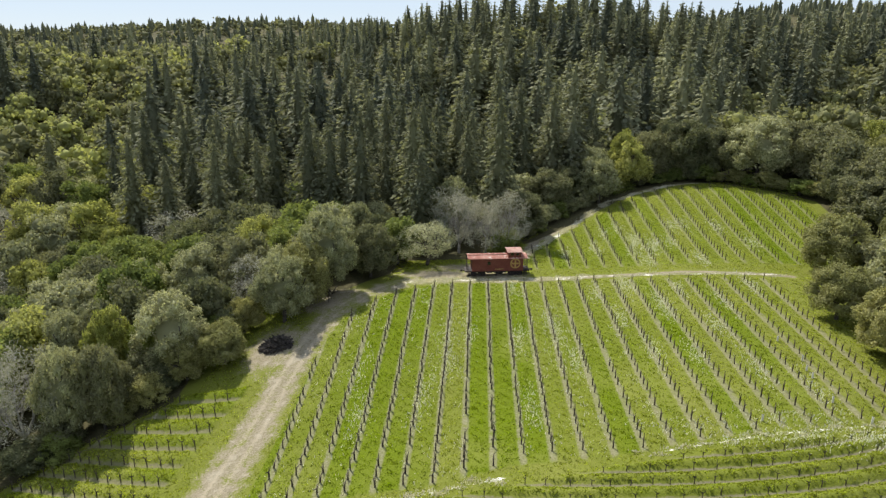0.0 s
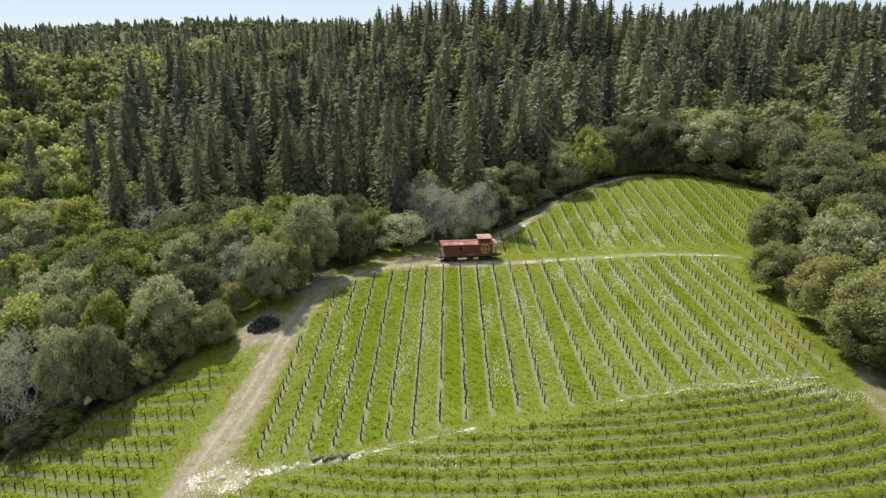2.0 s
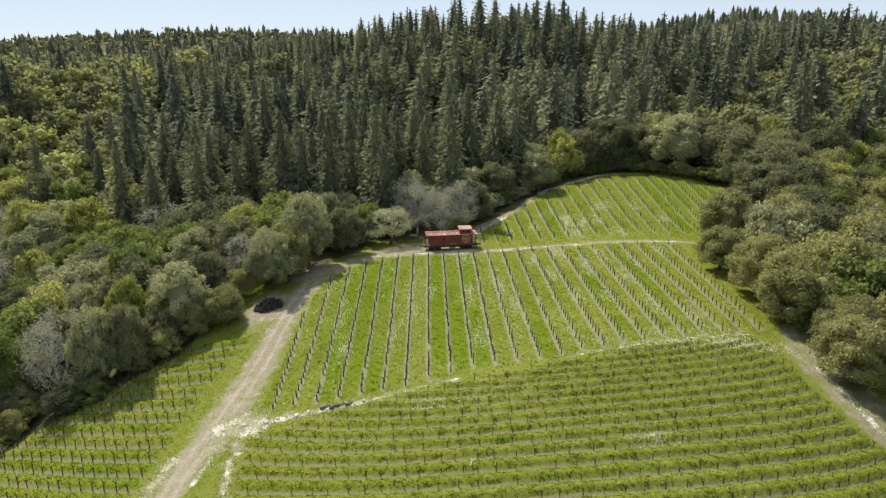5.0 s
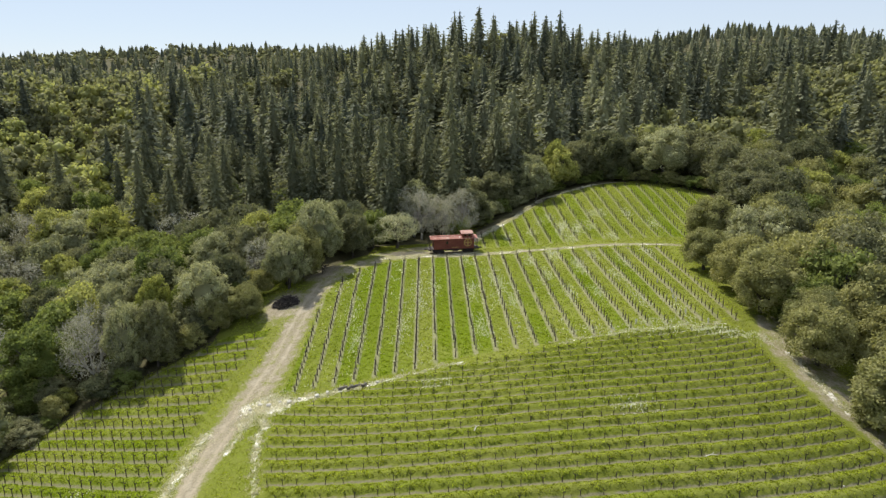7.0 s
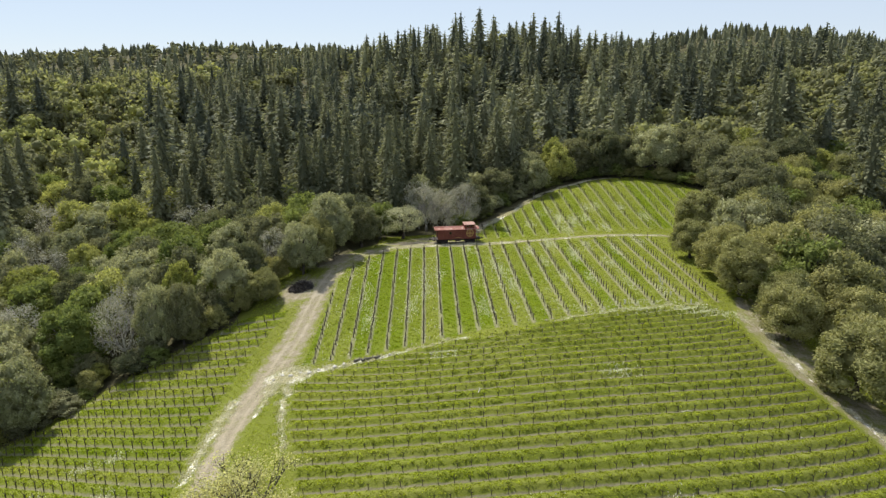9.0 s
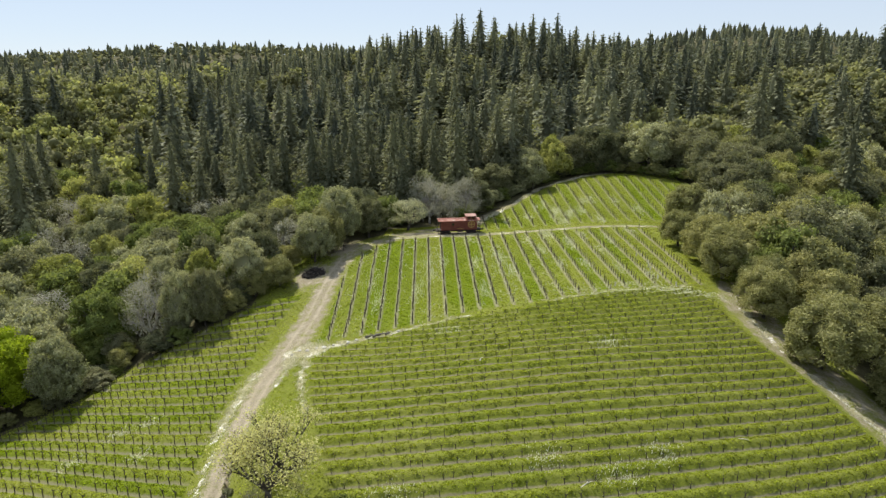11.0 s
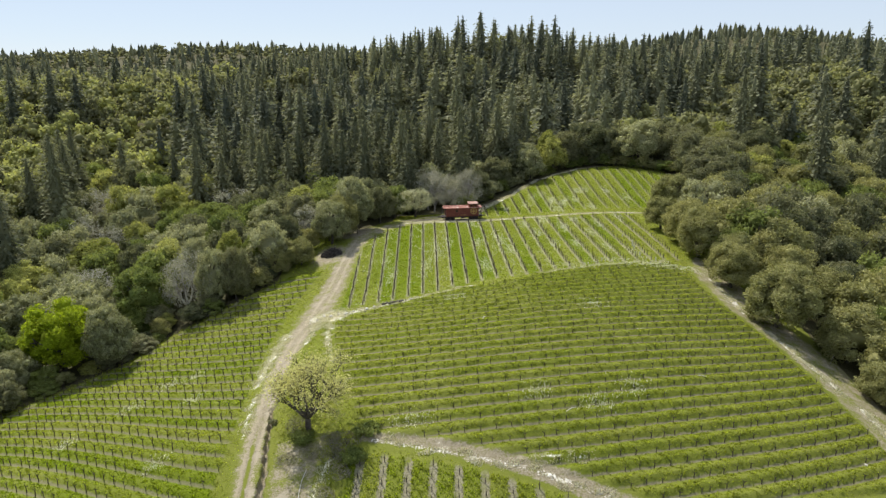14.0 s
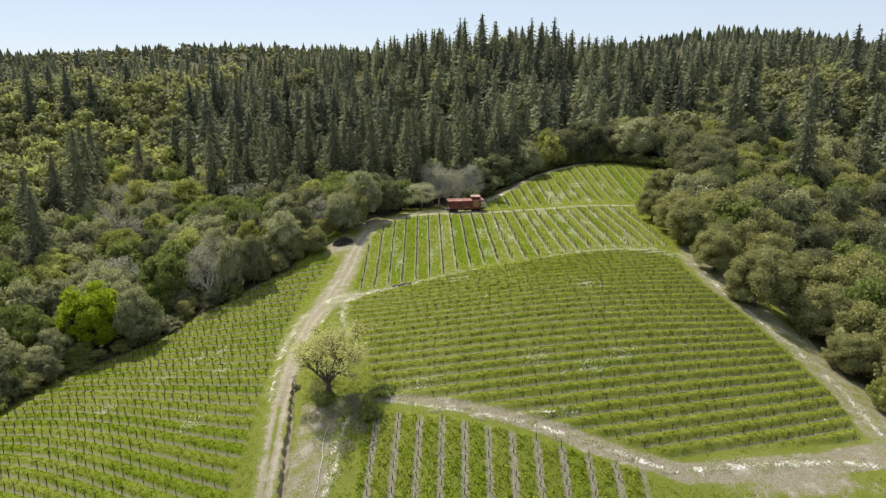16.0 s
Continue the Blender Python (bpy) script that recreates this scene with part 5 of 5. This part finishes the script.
for k in range(230):
    r, a = 2.0 * math.sqrt(g7.uniform()), g7.uniform(0, 6.283)
    x, y = r * 1.12 * math.cos(a), r * 0.9 * math.sin(a)
    z = (1.35 * (1 - (r / 2.05) ** 2)) * g7.uniform(0.15, 1.0) + land1(px0 + x, py0 + y) - land1(px0, py0) + 0.06
    o = new("stump", shared[k % 6])
    o.parent = pile
    o.matrix_basis = Matrix.LocRotScale((x, y, z), Euler((g7.normal() * 0.35, g7.normal() * 0.35, g7.uniform(0, 6.28))), Vector((1, 1, 1)) * g7.uniform(0.7, 1.25))

# ---- stones at the foot of the main rows ----
MAT_STONE = surface("field_stone", (0.36, 0.34, 0.30), (0.60, 0.57, 0.52), 1.5, 0.9, 0.2, relief=0.5, depth=0.03)
MAT_LOG = surface("grey_log", (0.09, 0.08, 0.065), (0.2, 0.18, 0.15), 2, 0.9, 0.2, relief=0.5, depth=0.02)


def stone(x, y, size, seed, name="stone", label="pale rough field stone lying in the grass"):
    g = np.random.default_rng(seed)
    bm = bmesh.new()
    bmesh.ops.create_icosphere(bm, subdivisions=2, radius=1.0)
    for v in bm.verts:
        f = 1 + 0.25 * noise.noise(v.co * 1.3 + Vector((seed, 0, 0))) + 0.12 * noise.noise(v.co * 3.1 + Vector((0, seed, 0)))
        v.co = Vector((v.co.x * f * size, v.co.y * f * size * 0.75, v.co.z * f * size * 0.55))
    ob = part(name, bm, MAT_STONE)
    ob.matrix_basis = pose(x, y, land1(x, y) + size * 0.28, g.uniform(-12, 12), g.uniform(-12, 12), g.uniform(0, 360))
    return tagged(ob, label, "stone", "field stones")


for k, (x, y, s) in enumerate(((-24.8, -61.4, 0.35), (-23.4, -62.1, 0.42), (-22.0, -61.8, 0.3), (-20.6, -62.4, 0.36), (-19.3, -62.1, 0.28), (-16.9, -62.3, 0.4),
                               (-15.6, -62.0, 0.32), (-9.0, -61.8, 0.3), (-25.9, -62.2, 0.3), (8.2, -70.6, 0.4), (9.6, -70.4, 0.3), (45.7, -107.6, 0.22), (43.9, -110.0, 0.15), (45.6, -105.8, 0.13), (19.4, -97.9, 0.14), (37.5, -86.3, 0.14), (25.0, -103.1, 0.13))):
    stone(x, y, s, 40 + k)
for k, (x, y, a, ln) in enumerate(((-13.6, -61.7, 35, 1.3), (-12.6, -61.9, 60, 1.1), (-11.7, -61.9, 20, 1.4), (-10.7, -62.0, 50, 0.9))):
    bm = bmesh.new()
    rod(bm, (-ln / 2, 0, 0), (ln / 2, 0.06, 0.04), 0.2, 0.15, 9)
    rod(bm, (0.1 * ln, 0, 0.05), (0.3 * ln, 0.35, 0.3), 0.08, 0.04, 6)
    ob = part("fallen_log", bm, MAT_LOG, soft=False)
    ob.matrix_basis = pose(x, y, land1(x, y) + 0.14, 0, 0, a)
    tagged(ob, "weathered grey log lying at the row ends", "log", "logs at the row ends")

# ---- the lone oak above the lower rows ----
g8 = np.random.default_rng(23)
lone = thing("lone_oak", "lone oak with dark twisted limbs and sparse yellow green leaf", "tree")
lx, ly = -19.9, -98.0
lone.matrix_basis = pose(lx, ly, land1(lx, ly)) @ Matrix.Diagonal((1.62, 1.62, 1.42, 1))
bm = bmesh.new()
tips = []
rod(bm, (0, 0, -0.6), (0.05, 0, 1.3), 0.27, 0.22, 10)
for a in range(6):
    ang = a * 1.05 + 0.3 * g8.normal()
    way = Vector((math.cos(ang) * 0.75, math.sin(ang) * 0.75, 0.9 + 0.35 * (a % 2))).normalized()
    limb(bm, g8, Vector((0.05, 0, 1.2)), way, 1.75 * g8.uniform(0.85, 1.15), 0.16, 5, 0.44, tips)
part("trunk", bm, MAT_BARK, lone, "dark forking trunk and limbs", soft=True)
tp = np.array([t[:] for t in tips])
k = g8.integers(len(tp), size=8500)
p = tp[k] + g8.normal(size=(len(k), 3)) * np.array([0.40, 0.40, 0.30])
v, f = leaf_quads(p, twist(len(p), g8), 0.06, g8, 1.3)
part("crown", mesh_of("crown", v, f), foliage("lone_oak_leaves", (0.46, 0.45, 0.20), (0.56, 0.54, 0.27), (0.48, 0.47, 0.21), 0.34), lone, "sparse yellow green spring leaf")


def shrub(x, y, r, h, kind, seed, label):
    gen_ = np.random.default_rng(seed)
    ob = thing("shrub", label, "shrub")
    ob.matrix_basis = pose(x, y, land1(x, y))
    bm_ = bmesh.new()
    for q in range(7):
        a_ = q * 0.9
        limb(bm_, gen_, Vector((0, 0, -0.1)), Vector((math.cos(a_) * 0.6, math.sin(a_) * 0.6, 1)).normalized(), h * 0.35, 0.035, 2, 0.4)
    part("stems", bm_, MAT_BARK, ob)
    lobes = dome_lobes(gen_, r, 0.0, h, 26, 0.26)
    part("leaves", crown_mesh("leaves", gen_, lobes, int(900 * r), 0.075, 0.5 if kind == "twig" else 1.5, solid=0 if kind == "twig" else 1), LEAVES[kind], ob)
    return ob


for k, (x, y, r, h, kind, label) in enumerate((
        (-14.2, -101.6, 2.0, 1.2, "twig", "twiggy grey shrub beside the lone oak"), (-11.8, -100.2, 1.6, 1.0, "green", "low green shrub at the path's end"),
        (-15.6, -103.6, 1.6, 1.0, "twig", "low tangle of grey brush below the oak"), (-14.3, -106.2, 1.5, 1.1, "twig", "tangle of grey brush at the row's end"),
        (-15.6, -109.0, 1.3, 0.8, "twig", "low tangle of dead grey brush on the bank"), (-12.9, -104.2, 1.6, 0.9, "green", "dark green bush over the end of a row"),
        (-21.6, -97.6, 1.5, 1.7, "twig", "twiggy brush at the foot of the oak"), (-20.2, -99.6, 1.7, 0.9, "green", "dense dark bush at the foot of the oak"),
        (-21.6, -102.6, 1.3, 0.4, "twig", "low grey brush in the oak's shade"), (-18.4, -102.4, 1.3, 0.5, "twig", "low spreading brush in the oak's shade"),
        (-25.3, -95.2, 0.6, 0.5, "oak", "small dark bush at the top of the gully"), (-16.4, -100.6, 1.3, 0.8, "twig", "low twiggy bush beside the oak"))):
    shrub(x, y, r, h, kind, 3 + k, label)

# ---- old hose lying down the bank ----
cu = bpy.data.curves.new("hose", "CURVE")
cu.dimensions, cu.bevel_depth, cu.bevel_resolution = "3D", 0.05, 1
sl = cu.splines.new("POLY")
run = [(-18.7, -104.8), (-18.95, -106.5), (-18.9, -108.2), (-18.5, -110.0), (-18.55, -112.0), (-18.35, -114.2), (-18.6, -116.5), (-18.9, -119.0)]
sl.points.add(len(run) - 1)
for p_, (x, y) in zip(sl.points, run):
    p_.co = (x, y, land1(x, y) + 0.09, 1)
cu.materials.append(MAT_STRAW_PIPE)
tagged(new("hose", cu), "pale bleached hose lying down the grassy bank", "hose")

# ---- white tubes round young vines, and pale prunings left in the grass ----
for x, y in ((35.3, -31.7), (36.1, -37.1), (35.5, -39.8), (35.4, -41.6), (35.2, -46.9), (37.3, -50.5), (26.8, -51.4)):
    bm = bmesh.new()
    rod(bm, (0, 0, -0.05), (0.02, 0, 0.75), 0.11, 0.10, 10)
    for f in [f for f in bm.faces if f.normal.z > 0.9]:
        bmesh.ops.inset_individual(bm, faces=[f], thickness=0.02)
        f.normal_update()
        for v in f.verts:
            v.co.z -= 0.3
    ob = part("vine_guard", bm, MAT_WHITE)
    ob.matrix_basis = pose(x, y, land1(x, y), 4, -3, 0)
    tagged(ob, "white plastic tube round a young vine", "vine guard", "white vine guards")
for x, y, a, ln in ((13.4, -101.2, 40, 1.9), (25.9, -84.1, 15, 1.3), (3.5, -78.0, 70, 1.2), (31.0, -95.5, -20, 1.1)):
    bm = bmesh.new()
    rod(bm, (-ln / 2, 0, 0), (0, 0.08, 0.05), 0.05, 0.045, 6)
    rod(bm, (0, 0.08, 0.05), (ln / 2, -0.05, 0.02), 0.045, 0.025, 6)
    rod(bm, (0.1, 0.06, 0.05), (0.45, 0.3, 0.12), 0.025, 0.012, 5)
    ob = part("pruned_branch", bm, MAT_STRAW_PIPE)
    ob.matrix_basis = pose(x, y, land1(x, y) + float(relief(np.array([x]), np.array([y]))[0]) + 0.06, 0, 0, a)
    tagged(ob, "bleached bare branch lying in the grass", "branch", "branches in the grass")

# ---- a few leaning stakes by the east track ----
for k, (x, y, h, a, b) in enumerate(((55.6, -88.0, 2.2, 8, 24), (56.8, -92.5, 2.0, -6, 30), (57.4, -96.5, 1.8, 10, 28), (54.0, -83.5, 1.8, 4, 10))):
    bm = bmesh.new()
    rod(bm, (0, 0, -0.3), (0, 0, h), 0.045, 0.04, 6)
    ob = part("fence_stake", bm, MAT_STAKE)
    ob.matrix_basis = pose(x, y, land1(x, y), a, b, 0)
    tagged(ob, "thin weathered stake leaning over the track's edge", "stake", "stakes by the east track")
